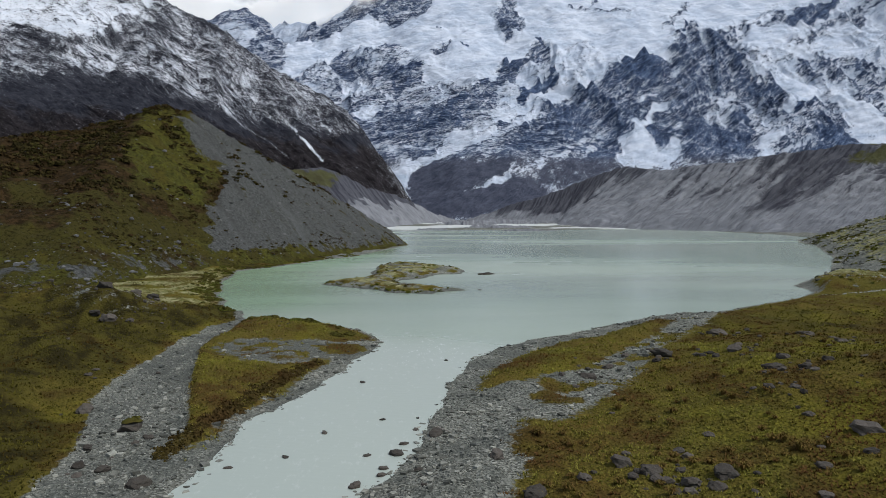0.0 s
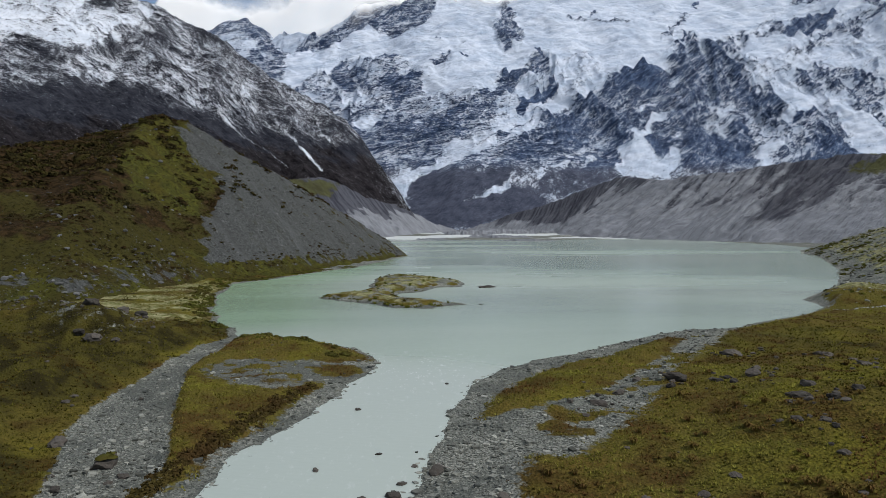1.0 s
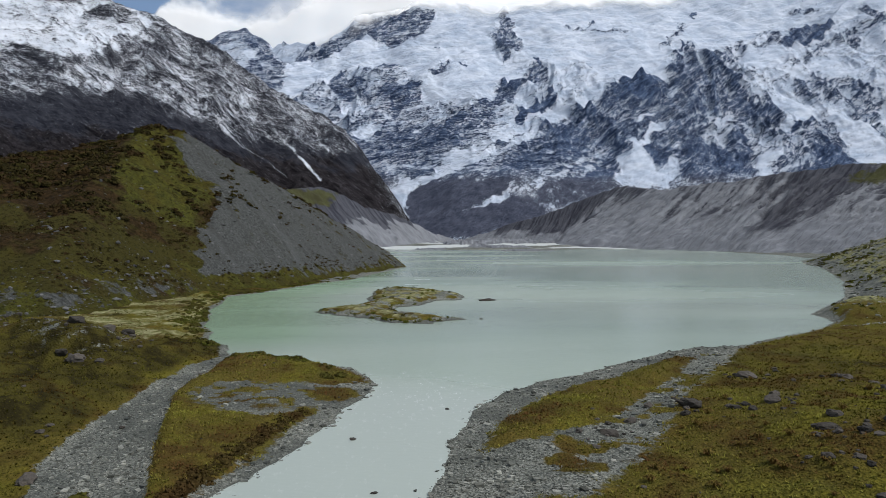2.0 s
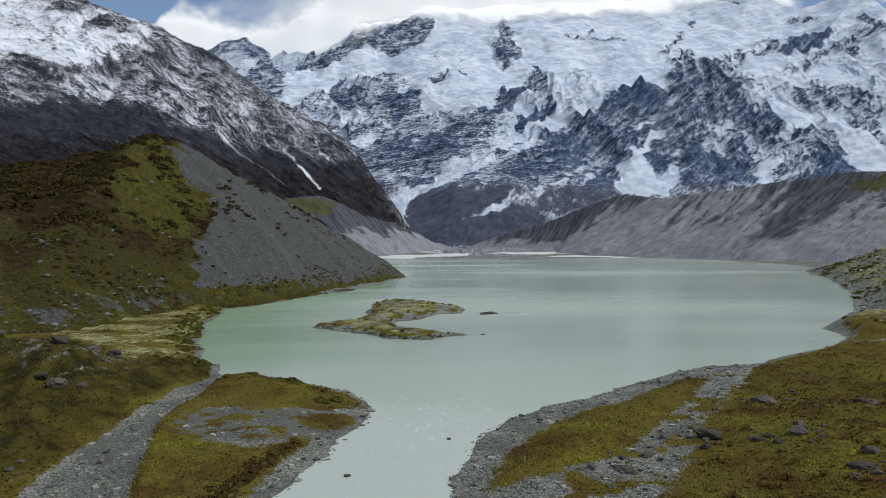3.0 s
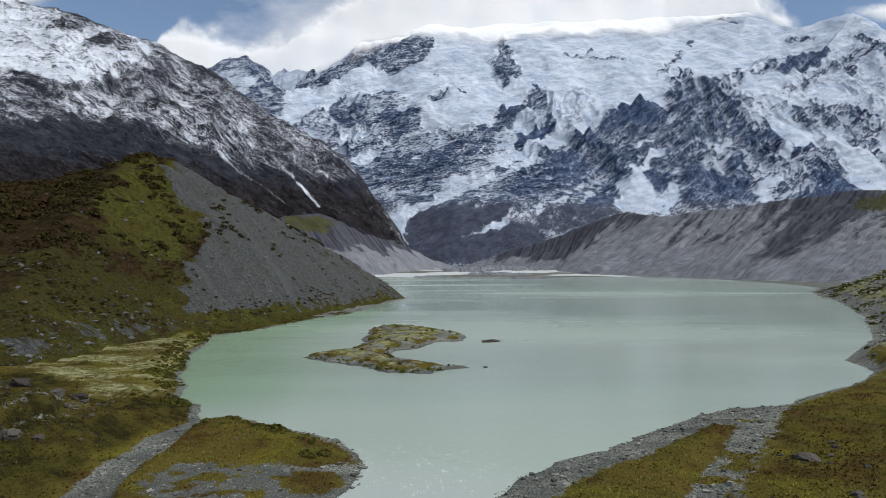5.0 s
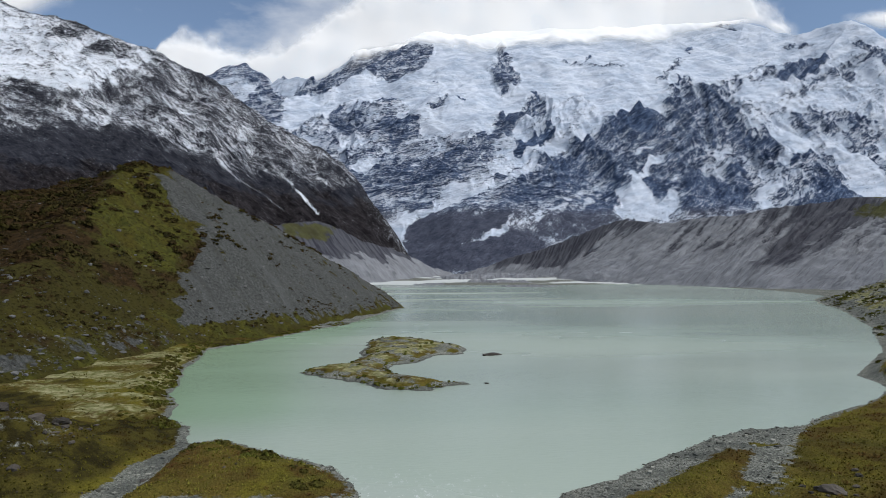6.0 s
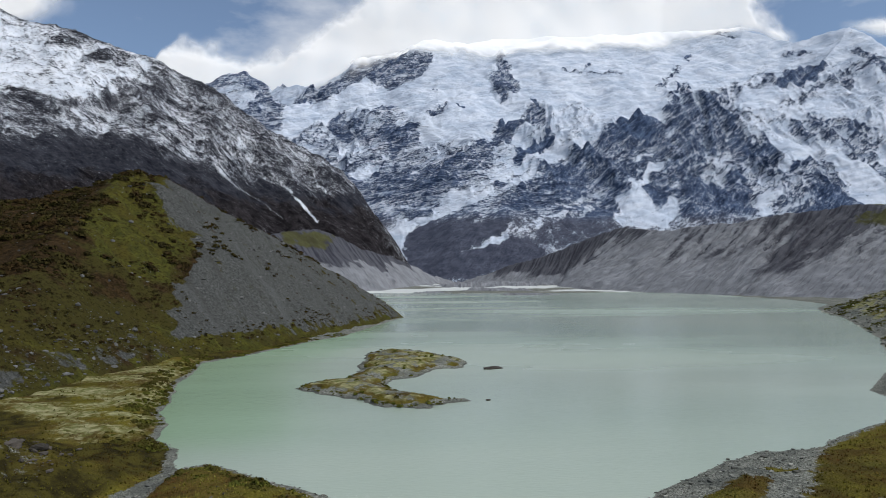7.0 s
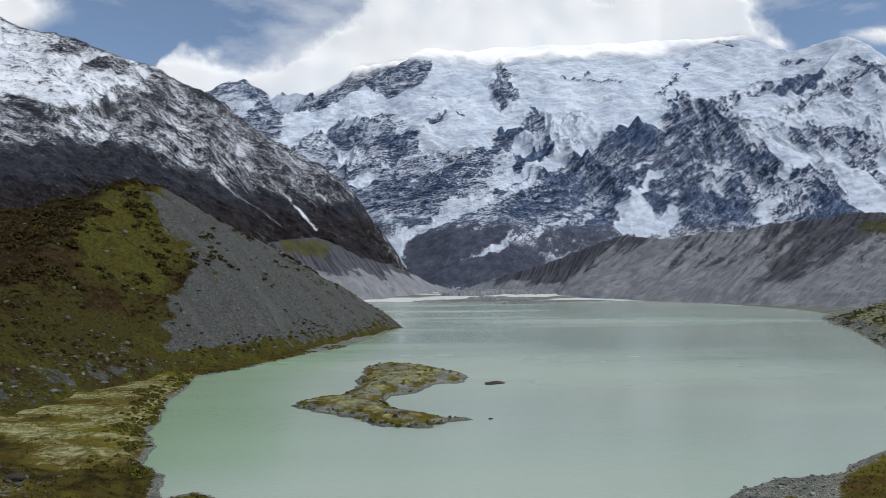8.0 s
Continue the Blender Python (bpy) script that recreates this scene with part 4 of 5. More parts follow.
left = grid_mesh("mountain_west", LX, LY, LZ, {"snow": lsnow, "earth": learth, "lean": sstep(-900, -600, LX) * sstep(640, 520, LZ)}, LEFT_MAT, keep=LZ > -30)
tagged(left, "dark brown rocky mountain dusted with snow on its upper slopes", "mountain", kind="structure")

# ---- the snow mountain behind the lake ----
MU, MY = np.meshgrid(np.linspace(-0.47, 0.74, 960), np.concatenate([np.arange(1540, 3900, 5.0), np.arange(3900, 4070, 10.0)]), indexing="ij")
MX = MU * MY
MZ, msnow = main_height(MX, MY)
lump = (blur(MZ, 2) - MZ) / 2.2
msnow = msnow + 0.10 * np.clip(lump, -1, 1) * sstep(1.0, 0.6, msnow) + 0.05 * np.clip((blur(MZ, 7) - MZ) / 9.0, -1, 1)
mearth = sstep(260, 150, MZ)
mlean = np.maximum(sstep(560, 760, MX + 0.45 * MZ), mearth)
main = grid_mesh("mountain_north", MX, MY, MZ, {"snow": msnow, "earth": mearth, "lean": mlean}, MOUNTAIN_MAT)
tagged(main, "steep glaciated mountain face of haze-tinted blue-grey rock and snow", "mountain", kind="structure")

# ---- lateral moraines at the lake's head ----
AX, AY = np.meshgrid(np.arange(-640, 180, 4.5), np.arange(900, 1800, 4.5), indexing="ij")
AZ, ad, af, ac, aarc = moraine_height(AX, AY, LEFT_MORAINE, -1, [0.74] * 8, 2.2)
moraine_a = grid_mesh("moraine_wall_west", AX, AY, AZ, {"arc": aarc, "down": ad, "earth": 0.12 + 1.6 * sstep(42, 66, AZ + 16 * fbm(AX, AY, 40, 4, 107)), "veg": 0.78 * np.exp(-((AX + 200) / 52) ** 4 - ((AZ - 100 + 0.10 * (AX + 200)) / 20) ** 4)}, MORAINE_MAT, keep=AZ > -8)
tagged(moraine_a, "grey moraine rubble slope with a green shelf", "moraine", kind="structure")
BX, BY = np.meshgrid(np.arange(60, 1450, 4.0), np.arange(230, 1850, 4.0), indexing="ij")
BZ, bd, bf, bc, barc = moraine_height(BX, BY, RIGHT_MORAINE, -1, [0.70, 0.68, 0.56, 0.50, 0.43, 0.36, 0.29, 0.22], 6.5)
moraine_b = grid_mesh("moraine_wall_east", BX, BY, BZ, {"arc": barc, "down": bd, "earth": np.clip(1.0 * np.exp(-((barc - 850 + 25 * fbm(BX, BY, 60, 3, 109)) / 48) ** 2) * sstep(12, 45, BZ) + 0.30 * sstep(1330, 1180, BY) * sstep(1010, 1130, BY) * sstep(18, 60, BZ) + sstep(1250, 950, BY) * sstep(35, 80, BZ) * 0.18 + 1.0 * sstep(1380, 1540, BY + 60 * fbm(BX, BY, 90, 4, 110)) * sstep(8, 45, BZ + 14 * fbm(BX, BY, 60, 4, 108)) + 0.55 * sstep(1.0, 1.5, bc) * sstep(30, 70, BZ) + 0.15 * sstep(90, 130, BZ), 0, 1), "veg": (~bf) * 0.6 * sstep(1180, 1000, BY) + 0.9 * sstep(1085, 1000, BY) * sstep(85, 115, BZ)}, MORAINE_MAT, keep=(BZ > -8) & (bd < 600))
tagged(moraine_b, "tall gullied wall of grey moraine rubble above the lake", "moraine", kind="structure")

# ---- gravel bar and rubble mounds at the lake's head ----
def low_mound(name, cx, cy, rx, ry, h, seed, label):
    X, Y = np.meshgrid(np.linspace(cx - 1.3 * rx, cx + 1.3 * rx, 90), np.linspace(cy - 1.3 * ry, cy + 1.3 * ry, 50), indexing="ij")
    d = 1 - ((X - cx) / rx) ** 2 - ((Y - cy) / ry) ** 2 + 0.9 * fbm(X, Y, rx * 0.35, 4, seed)
    Z = np.where(d > 0, h * (1 - np.exp(-1.6 * np.clip(d, 0, None))), d * 1.5) + 0.12 * h * fbm(X, Y, rx * 0.1, 4, seed + 5) * (d > 0)
    ob = grid_mesh(name, X, Y, Z, {"arc": X, "down": 0.2 * Y, "earth": 0.2 + 0 * X, "veg": 0.15 + 0 * X}, MORAINE_MAT, keep=d > -0.6)
    return tagged(ob, label, "gravel bar", kind="structure")


low_mound("gravel_bar", 168, 1030, 38, 16, 3.2, 301, "low grey gravel bar rising from the lake")
low_mound("gravel_bar", 150, 1245, 62, 34, 7.5, 331, "dark rubble bar on the silt flats")
low_mound("gravel_bar", 35, 1180, 30, 14, 3.0, 341, "dark rubble bar on the silt flats")
low_mound("rubble_mound", 112, 1400, 60, 40, 17, 351, "pale grey hummock of glacier rubble")
low_mound("rubble_mound", 200, 1460, 110, 45, 18, 311, "grey hummock of glacier rubble behind the lake")
low_mound("rubble_mound", 40, 1500, 90, 45, 12, 321, "grey hummock of glacier rubble behind the lake")

# ---- the island ----
ISLAND = [(-30.8, 230.5), (-25, 241), (-19.2, 243.2), (-15.4, 263.4), (-17.6, 275.7), (-15.8, 286), (-16.7, 310), (-10, 316), (3.3, 310),
          (13.3, 296.8), (20, 281.4), (17.2, 268.7), (8, 263.6), (2.7, 250), (-5.2, 244), (-6.4, 235), (-3, 222.8), (7.6, 213), (15, 211),
          (4.7, 202.6), (-5, 203.4), (-13.5, 214.6), (-22.5, 223)]
IX, IY = np.meshgrid(np.arange(-36, 26, 0.4), np.arange(196, 324, 0.6), indexing="ij")
di = inside(ISLAND, IX + 1.2 * fbm(IX, IY, 6, 3, 7), IY + 2.0 * fbm(IX, IY, 7, 3, 8))
IZ = np.where(di < 0, di * 0.3, 2.5 * (1 - np.exp(-np.clip(di, 0, None) / 5.0))) + 0.35 * fbm(IX, IY, 5, 4, 9) * sstep(0, 3, di)
island = grid_mesh("island", IX, IY, IZ, {"grass": np.clip(0.62 + 0.55 * fbm(IX, IY, 8, 4, 19), 0.1, 0.95) * sstep(0.4, 2.6, di), "tan": np.clip(0.62 + 0.5 * fbm(IX, IY, 9, 3, 17), 0, 0.9) * sstep(2, 5, di), "wet": sstep(1, 0, di), "silt": 0 * di, "dark_grass": 0 * di}, GROUND_MAT, keep=di > -2.5)
tagged(island, "low grassy island of gravel in the lake", "island", kind="structure")

# ---- the cloud bank along the summit ridge ----
def make_cloud_mat():
    k = Nodes("cloud", 1.0, 0.0)
    n = k.calc("SUBTRACT", k.noise(0.0035, 7, 0.5), 0.5)
    a = k.step(k.calc("ADD", k.attr("thick"), k.calc("MULTIPLY", n, 0.8)), 0.05, 1.0)
    dif = k.t.nodes.new("ShaderNodeBsdfDiffuse")
    tra = k.t.nodes.new("ShaderNodeBsdfTranslucent")
    dif.inputs["Color"].default_value = tra.inputs["Color"].default_value = (0.55, 0.55, 0.55, 1)
    both = k.t.nodes.new("ShaderNodeAddShader")
    glow = k.t.nodes.new("ShaderNodeEmission")
    k.put(glow.inputs["Color"], k.mix(k.step(k.noise(0.003, 8, 0.6, off=9), 0.35, 0.6), (0.80, 0.84, 0.89), (1.0, 1.0, 1.0)))
    glow.inputs["Strength"].default_value = 0.54
    lit = k.t.nodes.new("ShaderNodeMixShader")
    lit.inputs[0].default_value = 0.35
    k.t.links.new(dif.outputs[0], lit.inputs[1])
    k.t.links.new(tra.outputs[0], lit.inputs[2])
    clear = k.t.nodes.new("ShaderNodeBsdfTransparent")
    fade = k.t.nodes.new("ShaderNodeMixShader")
    k.t.links.new(lit.outputs[0], both.inputs[0])
    k.t.links.new(glow.outputs[0], both.inputs[1])
    k.t.links.new(a, fade.inputs[0])
    k.t.links.new(clear.outputs[0], fade.inputs[1])
    k.t.links.new(both.outputs[0], fade.inputs[2])
    k.t.links.new(fade.outputs[0], k.t.nodes["Material Output"].inputs["Surface"])
    return k.mat


CLOUD_MAT = make_cloud_mat()
KX, KZ = np.meshgrid(np.arange(-2620, 2860, 12.0), np.arange(900, 2300, 10.0), indexing="ij")
KY = np.interp(KX[:, 0], [-2620, -300, 1500, 2860], [4080, 4020, 3960, 3700])[:, None] + 0 * KX
top = np.interp(KX, [-2607, -1830, -1568, -1477, -1344, -1176, -1008, -873, -738, -569, -433, -261, -21, 1559, 1903, 2038, 2156, 2246, 2360, 2517, 2830],
                [616, 717, 1226, 1381, 1450, 1427, 1359, 1367, 1429, 1559, 1682, 1847, 1998, 2051, 1878, 1676, 1534, 1427, 1455, 1515, 1506])
low = np.interp(KX, [-2607, -1604, -1105, -703, -433, -296, -91, 111, 414, 753, 993, 1267, 1613, 1922, 2059, 2217, 2388, 2514, 2823],
                [616, 1021, 1022, 1057, 1196, 1324, 1351, 1339, 1313, 1294, 1343, 1365, 1395, 1476, 1415, 1338, 1371, 1422, 1341])
VEIL_X = [-395, -274, -90, 125, 311, 498, 718, 1002, 1320, 1771, 1934, 2420]
VEIL_Z = [1106, 1176, 1210, 1232, 1203, 1219, 1263, 1300, 1327, 1386, 1428, 1440]
top = top + np.interp(KX, [-1800, -1500, -900, -500], [0, 40, 40, 0])
fray = np.interp(KX, [-700, -200], [45, 95]) * fbm(KX, KZ, 380, 5, 141, 0.55)
dens = np.minimum((top - KZ + 1.6 * fray) / np.interp(KX, [-700, -200], [130, 240]), (KZ - low + np.interp(KX, [-900, 100, 1500, 2300], [0, 70, 70, 0]) + 0.25 * fray) / 60)
puff = (1.0 - np.hypot((KX + 2330) / 420, (KZ - 1660) / 190)) * 1.6 + fray / 170
dens = np.clip(np.maximum(dens, puff), -1, 1) * sstep(2290, 2150, KZ) - sstep(2150, 2290, KZ)
KY = KY - 25 * fbm(KX, KZ, 420, 2, 151) - 40 * np.clip(dens, 0, 1)
cloud = grid_mesh("cloud_bank", KX, KY, KZ, {"thick": dens}, CLOUD_MAT, keep=dens > -0.8)
VX, VY = MX[::2, 300:], MY[::2, 300:]
VZ = np.maximum(blur(MZ, 10), blur(MZ, 2) + 6)[::2, 300:]
edge_z = np.interp(VX, VEIL_X, VEIL_Z)
vd = 0.96 * sstep(-130, 60, VZ - edge_z + 60 * fbm(VX, VZ, 300, 4, 171)) ** 1.6 * sstep(-400, -250, VX) * sstep(2150, 1900, VX)
veil = grid_mesh("cloud_veil", VX, VY - 14, VZ + 14, {"thick": vd}, CLOUD_MAT, keep=vd > 0.01)
tagged(veil, "thin mist trailing over the summit snow", "cloud", kind="structure")
tagged(cloud, "soft white cloud bank hiding the summit ridge", "cloud", kind="structure")


# ---- stones, boulders and plants ----
rng = np.random.default_rng(7)


def raw_mesh(name, co, tris, material, smooth=False):
    me = bpy.data.meshes.new(name)
    co, tris = np.asarray(co, np.float32), np.asarray(tris, np.int32)
    me.vertices.add(len(co))
    me.vertices.foreach_set("co", co.ravel())
    me.loops.add(tris.size)
    me.loops.foreach_set("vertex_index", tris.ravel())
    me.polygons.add(len(tris))
    me.polygons.foreach_set("loop_start", (np.arange(len(tris)) * 3).astype(np.int32))
    me.polygons.foreach_set("use_smooth", np.full(len(tris), smooth))
    me.update(calc_edges=True)
    me.materials.append(material)
    return me


def ico(level):
    bm = bmesh.new()
    bmesh.ops.create_icosphere(bm, subdivisions=level, radius=1.0)
    co = np.array([v.co[:] for v in bm.verts])
    tris = np.array([[v.index for v in fc.verts] for fc in bm.faces])
    bm.free()
    return co, tris


ICO1, TRI1 = ico(1)
BLOCK = np.array([(i, j, m) for i in (-0.7, 0.7) for j in (-0.7, 0.7) for m in (-0.7, 0.7)], float)
BLOCK_T = np.array([(0, 1, 3), (0, 3, 2), (4, 6, 7), (4, 7, 5), (0, 4, 5), (0, 5, 1), (2, 3, 7), (2, 7, 6), (0, 2, 6), (0, 6, 4), (1, 5, 7), (1, 7, 3)])


def stones(name, place, size, material, base=None, tri=None):
    """Many small angular stones joined in one mesh."""
    n = len(place)
    base, tri = (ICO1, TRI1) if base is None else (base, tri)
    v = base[None] * (1 + 0.45 * (rng.random((n, len(base), 1)) - 0.5)) + 0.34 * (rng.random((n, len(base), 3)) - 0.5)
    v = v * (size[:, None] * (0.55 + 0.9 * rng.random((n, 3))) * np.array([1, 1, 0.62]))[:, None, :]
    a = rng.random(n) * 6.283
    c, s_ = np.cos(a)[:, None], np.sin(a)[:, None]
    v = np.stack([v[..., 0] * c - v[..., 1] * s_, v[..., 0] * s_ + v[..., 1] * c, v[..., 2]], -1) + place[:, None, :]
    t = tri[None] + (np.arange(n) * len(base))[:, None, None]
    return new(name, raw_mesh(name, v.reshape(-1, 3), t.reshape(-1, 3), material))


def tufts(name, place, size, material, blades=5, spread=1.25, width=0.26):
    """Many grass tufts of a few leaning blades each, joined in one mesh."""
    n = len(place)
    a = rng.random((n, blades)) * 6.283
    lean = spread * (0.3 + rng.random((n, blades)))
    h = size[:, None] * (0.6 + 0.6 * rng.random((n, blades)))
    ca, sa = np.cos(a), np.sin(a)
    wd_ = size[:, None] * width * (0.6 + 0.8 * rng.random((n, blades)))
    b1 = np.stack([-sa * wd_ + ca * 0.15 * h, ca * wd_ + sa * 0.15 * h, -0.1 * h], -1)
    b2 = np.stack([sa * wd_ + ca * 0.15 * h, -ca * wd_ + sa * 0.15 * h, -0.1 * h], -1)
    tip = np.stack([ca * lean * h, sa * lean * h, h], -1)
    v = np.stack([b1, b2, tip], 2) + place[:, None, None, :]
    t = np.arange(n * blades * 3).reshape(-1, 3)
    return new(name, raw_mesh(name, v.reshape(-1, 3), t, material))


def clumps_of_leaves(place, size, leaves, flat=0.65, leaf=0.34):
    n = len(place)
    d = rng.normal(size=(n, leaves, 3))
    d /= np.linalg.norm(d, axis=-1, keepdims=True)
    d[..., 2] = np.abs(d[..., 2])
    r = (0.55 + 0.5 * rng.random((n, leaves, 1)))
    c = d * r * size[:, None, None] * np.array([1, 1, flat])
    e1 = rng.normal(size=(n, leaves, 3))
    e2 = np.cross(d, e1)
    e2 /= np.linalg.norm(e2, axis=-1, keepdims=True) + 1e-6
    e1 = np.cross(e2, d)
    k_ = (leaf * size[:, None] * (0.6 + 0.8 * rng.random((n, leaves))))[..., None]
    out = 0.5 * k_ * d
    v = np.stack([c + e1 * k_ - out, c - 0.5 * e1 * k_ + 0.87 * e2 * k_, c - 0.5 * e1 * k_ - 0.87 * e2 * k_ + out], 2)
    v = v + place[:, None, None, :]
    return v.reshape(-1, 3), np.arange(n * leaves * 3).reshape(-1, 3)


def scatter(n, r0, r1, a0, a1):
    """Places strewn evenly over bearings and, by ratio, over distances from the outlet."""
    r = r0 * (r1 / r0) ** rng.random(n)
    a = np.radians(a0 + (a1 - a0) * rng.random(n))
    return r * np.sin(a), r * np.cos(a)


def grass_amount(x, y, dw_, dcr_, creek_):
    g = np.maximum.reduce([spit_grass(x, y), sstep(-2.6, 1.6, inside(STRIP, x, y)),
                           sstep(-4.5, 2.2, inside(BANK, x, y)),
                           sstep(-1.5, 1.5, inside(WEST, x, y)) * sstep(0.6, 3.0, dw_), corridor(x, y)])
    return g * (1 - creek_ * (inside(WEST, x, y) < 0))


TUFT_MAT = make_leaf_mat("tussock", (0.092, 0.086, 0.016), (0.215, 0.195, 0.040), (0.108, 0.058, 0.022), (0.225, 0.218, 0.040))
DARK_GRASS_MAT = make_leaf_mat("dark_grass", (0.048, 0.044, 0.0085), (0.098, 0.086, 0.016), (0.056, 0.036, 0.010), (0.100, 0.094, 0.016))
SCRUB_MAT = make_leaf_mat("scrub", (0.013, 0.012, 0.005), (0.048, 0.038, 0.013), (0.040, 0.026, 0.011), (0.046, 0.043, 0.011))
SHORE_MAT = make_leaf_mat("shore_shrub", (0.044, 0.050, 0.010), (0.104, 0.106, 0.020), (0.052, 0.044, 0.012), (0.104, 0.104, 0.020))

# tussock grass
tx, ty = scatter(128000, 54, 340, -44, 44)
tz, tdw, tcr, tdc = ground_height(tx, ty)
in_tan = inside([(-100, 205), (-99, 240), (-88, 280), (-75, 305), (-68, 285), (-60, 235), (-54, 212), (-46, 190), (-43, 174), (-58, 168)], tx, ty) > -2
ok = ~(in_tan & (rng.random(len(tx)) < 0.8)) & (grass_amount(tx, ty, tdw, tdc, tcr) + 0.5 * fbm(tx, ty, 3, 3, 201) > 0.55) & (tdw > 0.6) & (hill_height(tx, ty)[1] < 1)
tx, ty, tz = tx[ok], ty[ok], tz[ok]
size = (0.10 + 0.17 * rng.random(len(tx)) ** 2) * (0.75 + np.hypot(tx, ty) / 240)
west = (inside(WEST, tx, ty) > 0) | (tx > 44) & (ty < 165) & (rng.random(len(tx)) < 0.6)
dark_grass = tufts("dark_bank_grass", np.stack([tx, ty, tz], -1)[west], size[west], DARK_GRASS_MAT)
tagged(dark_grass, "dark brown-green grass on the lake banks", "grass", kind="stuff")
tussock = tufts("tussock_grass", np.stack([tx, ty, tz], -1)[~west], size[~west], TUFT_MAT)
tagged(tussock, "olive and brown tussock grass covering the lake banks", "grass", kind="stuff")

# gravel of the river bars and creek bed
sx, sy = scatter(125000, 52, 190, -44, 42)
sz, sdw, scr, sdc = ground_height(sx, sy)
ok = ((np.hypot((sx + 22) * 0.9, (sy - 121) * 1.4) > 13) | (rng.random(len(sx)) < 0.3)) & (grass_amount(sx, sy, sdw, sdc, scr) + 0.3 * fbm(sx, sy, 3, 3, 202) < 0.40) & (sdw > np.where(sy < 125, -0.9 - 1.6 * rng.random(len(sx)) ** 3 * (sy < 90), -0.3)) & (sdw < 60) & ((sx > -60))
sx, sy, sz = sx[ok][:44000], sy[ok][:44000], sz[ok][:44000]
size = 0.040 + 0.075 * rng.random(len(sx)) + 0.34 * rng.random(len(sx)) ** 20
size = size * (0.62 + np.hypot(sx, sy) / 260)
gravel = stones("gravel", np.stack([sx, sy, np.maximum(sz, -0.12) + 0.1 * size], -1), size, STONE_MAT, BLOCK, BLOCK_T)
tagged(gravel, "grey greywacke gravel and cobbles on the river bars", "gravel", kind="stuff")

# rubble on the foot of the hill, on its mound and down the scree
rx, ry = rng.uniform(-260, -5, 70000), rng.uniform(170, 540, 70000)
rz, rds, rsc, rdc = hill_height(rx, ry)
keep_r = (rds > 0.5) & (rz > 0.5) & (rng.random(len(rx)) < np.where(rsc > 0.5, 0.24, 0.05 + 0.75 * np.exp(-(rds / 16) ** 2) * sstep(305, 280, ry) + 0.05 * sstep(0.1, 0.5, fbm(rx, ry, 24, 3, 205))) * (rdc > -5))
rx, ry, rz, rsc = rx[keep_r], ry[keep_r], rz[keep_r], rsc[keep_r]
size = np.where(rsc > 0.5, 0.19, 0.18) + 0.9 * rng.random(len(rx)) ** 9
rx, ry, rz, size = rx[:17000], ry[:17000], rz[:17000], size[:17000]
rubble = stones("scree_stones", np.stack([rx, ry, rz], -1), size, RUBBLE_MAT)
tagged(rubble, "loose grey stones strewn over the moraine slope", "stones", kind="stuff")

mx_, my_ = rng.normal(0, 1, 900), rng.random(900)
px_ = -48 - 75 * my_ + 2.0 * mx_
py_ = np.interp(-px_, [50, 66, 90, 150], [144, 153, 164, 174]) + 8.0 * rng.normal(0, 1, 900)
pz_ = ground_height(px_, py_)[0]
mound = stones("mound_stones", np.stack([px_, py_, pz_ + 0.05], -1), 0.13 + 0.6 * rng.random(900) ** 7, BOULDER_MAT)
tagged(mound, "grey broken rocks heaped on a low mound", "stones", kind="stuff")

bx_, by_ = rng.uniform(120, 480, 20000), rng.uniform(195, 570, 20000)
bz_, bdw_, _, _ = ground_height(bx_, by_)
ok = (bdw_ > 0.2) & (bdw_ < 75)
east = stones("bank_stones", np.stack([bx_, by_, bz_], -1)[ok], ((0.14 + 0.7 * rng.random(20000) ** 5) * (0.6 + by_ / 420))[ok], STONE_MAT)
tagged(east, "grey rocks strewn over the eastern bank", "stones", kind="stuff")

# scrub on the hill and the eastern bank
hx_, hy_ = rng.uniform(-330, -8, 52000), rng.uniform(190, 560, 52000)
hz_, hd_, hs_, hc_ = hill_height(hx_, hy_)
patchy = fbm(hx_, hy_, 22, 3, 211)
lushy = sstep(-4, 4, inside(LUSH, hx_, hy_))
foot_ = (hs_ > 0.5) & (hd_ > 0.5) & (hd_ < 8 + 6 * patchy) & (rng.random(52000) < 0.5)
end_ = (hs_ > 0.5) & (hd_ > 1) & (patchy > 0.25) & (hc_ > -6) & (rng.random(52000) < np.where(hy_ > 430, 0.3, 0.14))
crest_ = (hc_ > -6) & (hc_ < 4) & (hd_ > 3) & (hy_ < 500) & (rng.random(52000) < 0.35)
rough_ = (hd_ > 3) & (hs_ < 0.3) & (hc_ > -12) & (patchy + 0.22 * rng.normal(size=52000) - 0.34 * lushy - 0.22 * sstep(32, 16, hz_) + 0.12 * sstep(-120, -150, hx_) > -0.04)
ok = foot_ | end_ | rough_ | crest_
pl = np.stack([hx_, hy_, hz_], -1)[ok][:15000]
sz_ = (0.35 + 1.6 * rng.random(len(pl)) ** 3) * (0.65 + 0.75 * sstep(26, 38, pl[:, 2]))
scrub = new("hill_scrub", raw_mesh("hill_scrub", *clumps_of_leaves(pl, sz_, 30, 0.55, 0.30), SCRUB_MAT))
tagged(scrub, "dark brown and green scrub on the moraine hill", "scrub", kind="stuff")

ok = (bdw_ > 1.5) & (bdw_ < 100) & (fbm(bx_, by_, 32, 3, 212) > 0.25)
pl = np.stack([bx_, by_, bz_], -1)[ok][:800]
scrub_e = new("bank_scrub", raw_mesh("bank_scrub", *clumps_of_leaves(pl, (0.4 + 0.8 * rng.random(len(pl)) ** 2) * (0.6 + pl[:, 1] / 420), 26, 0.55), SHORE_MAT))
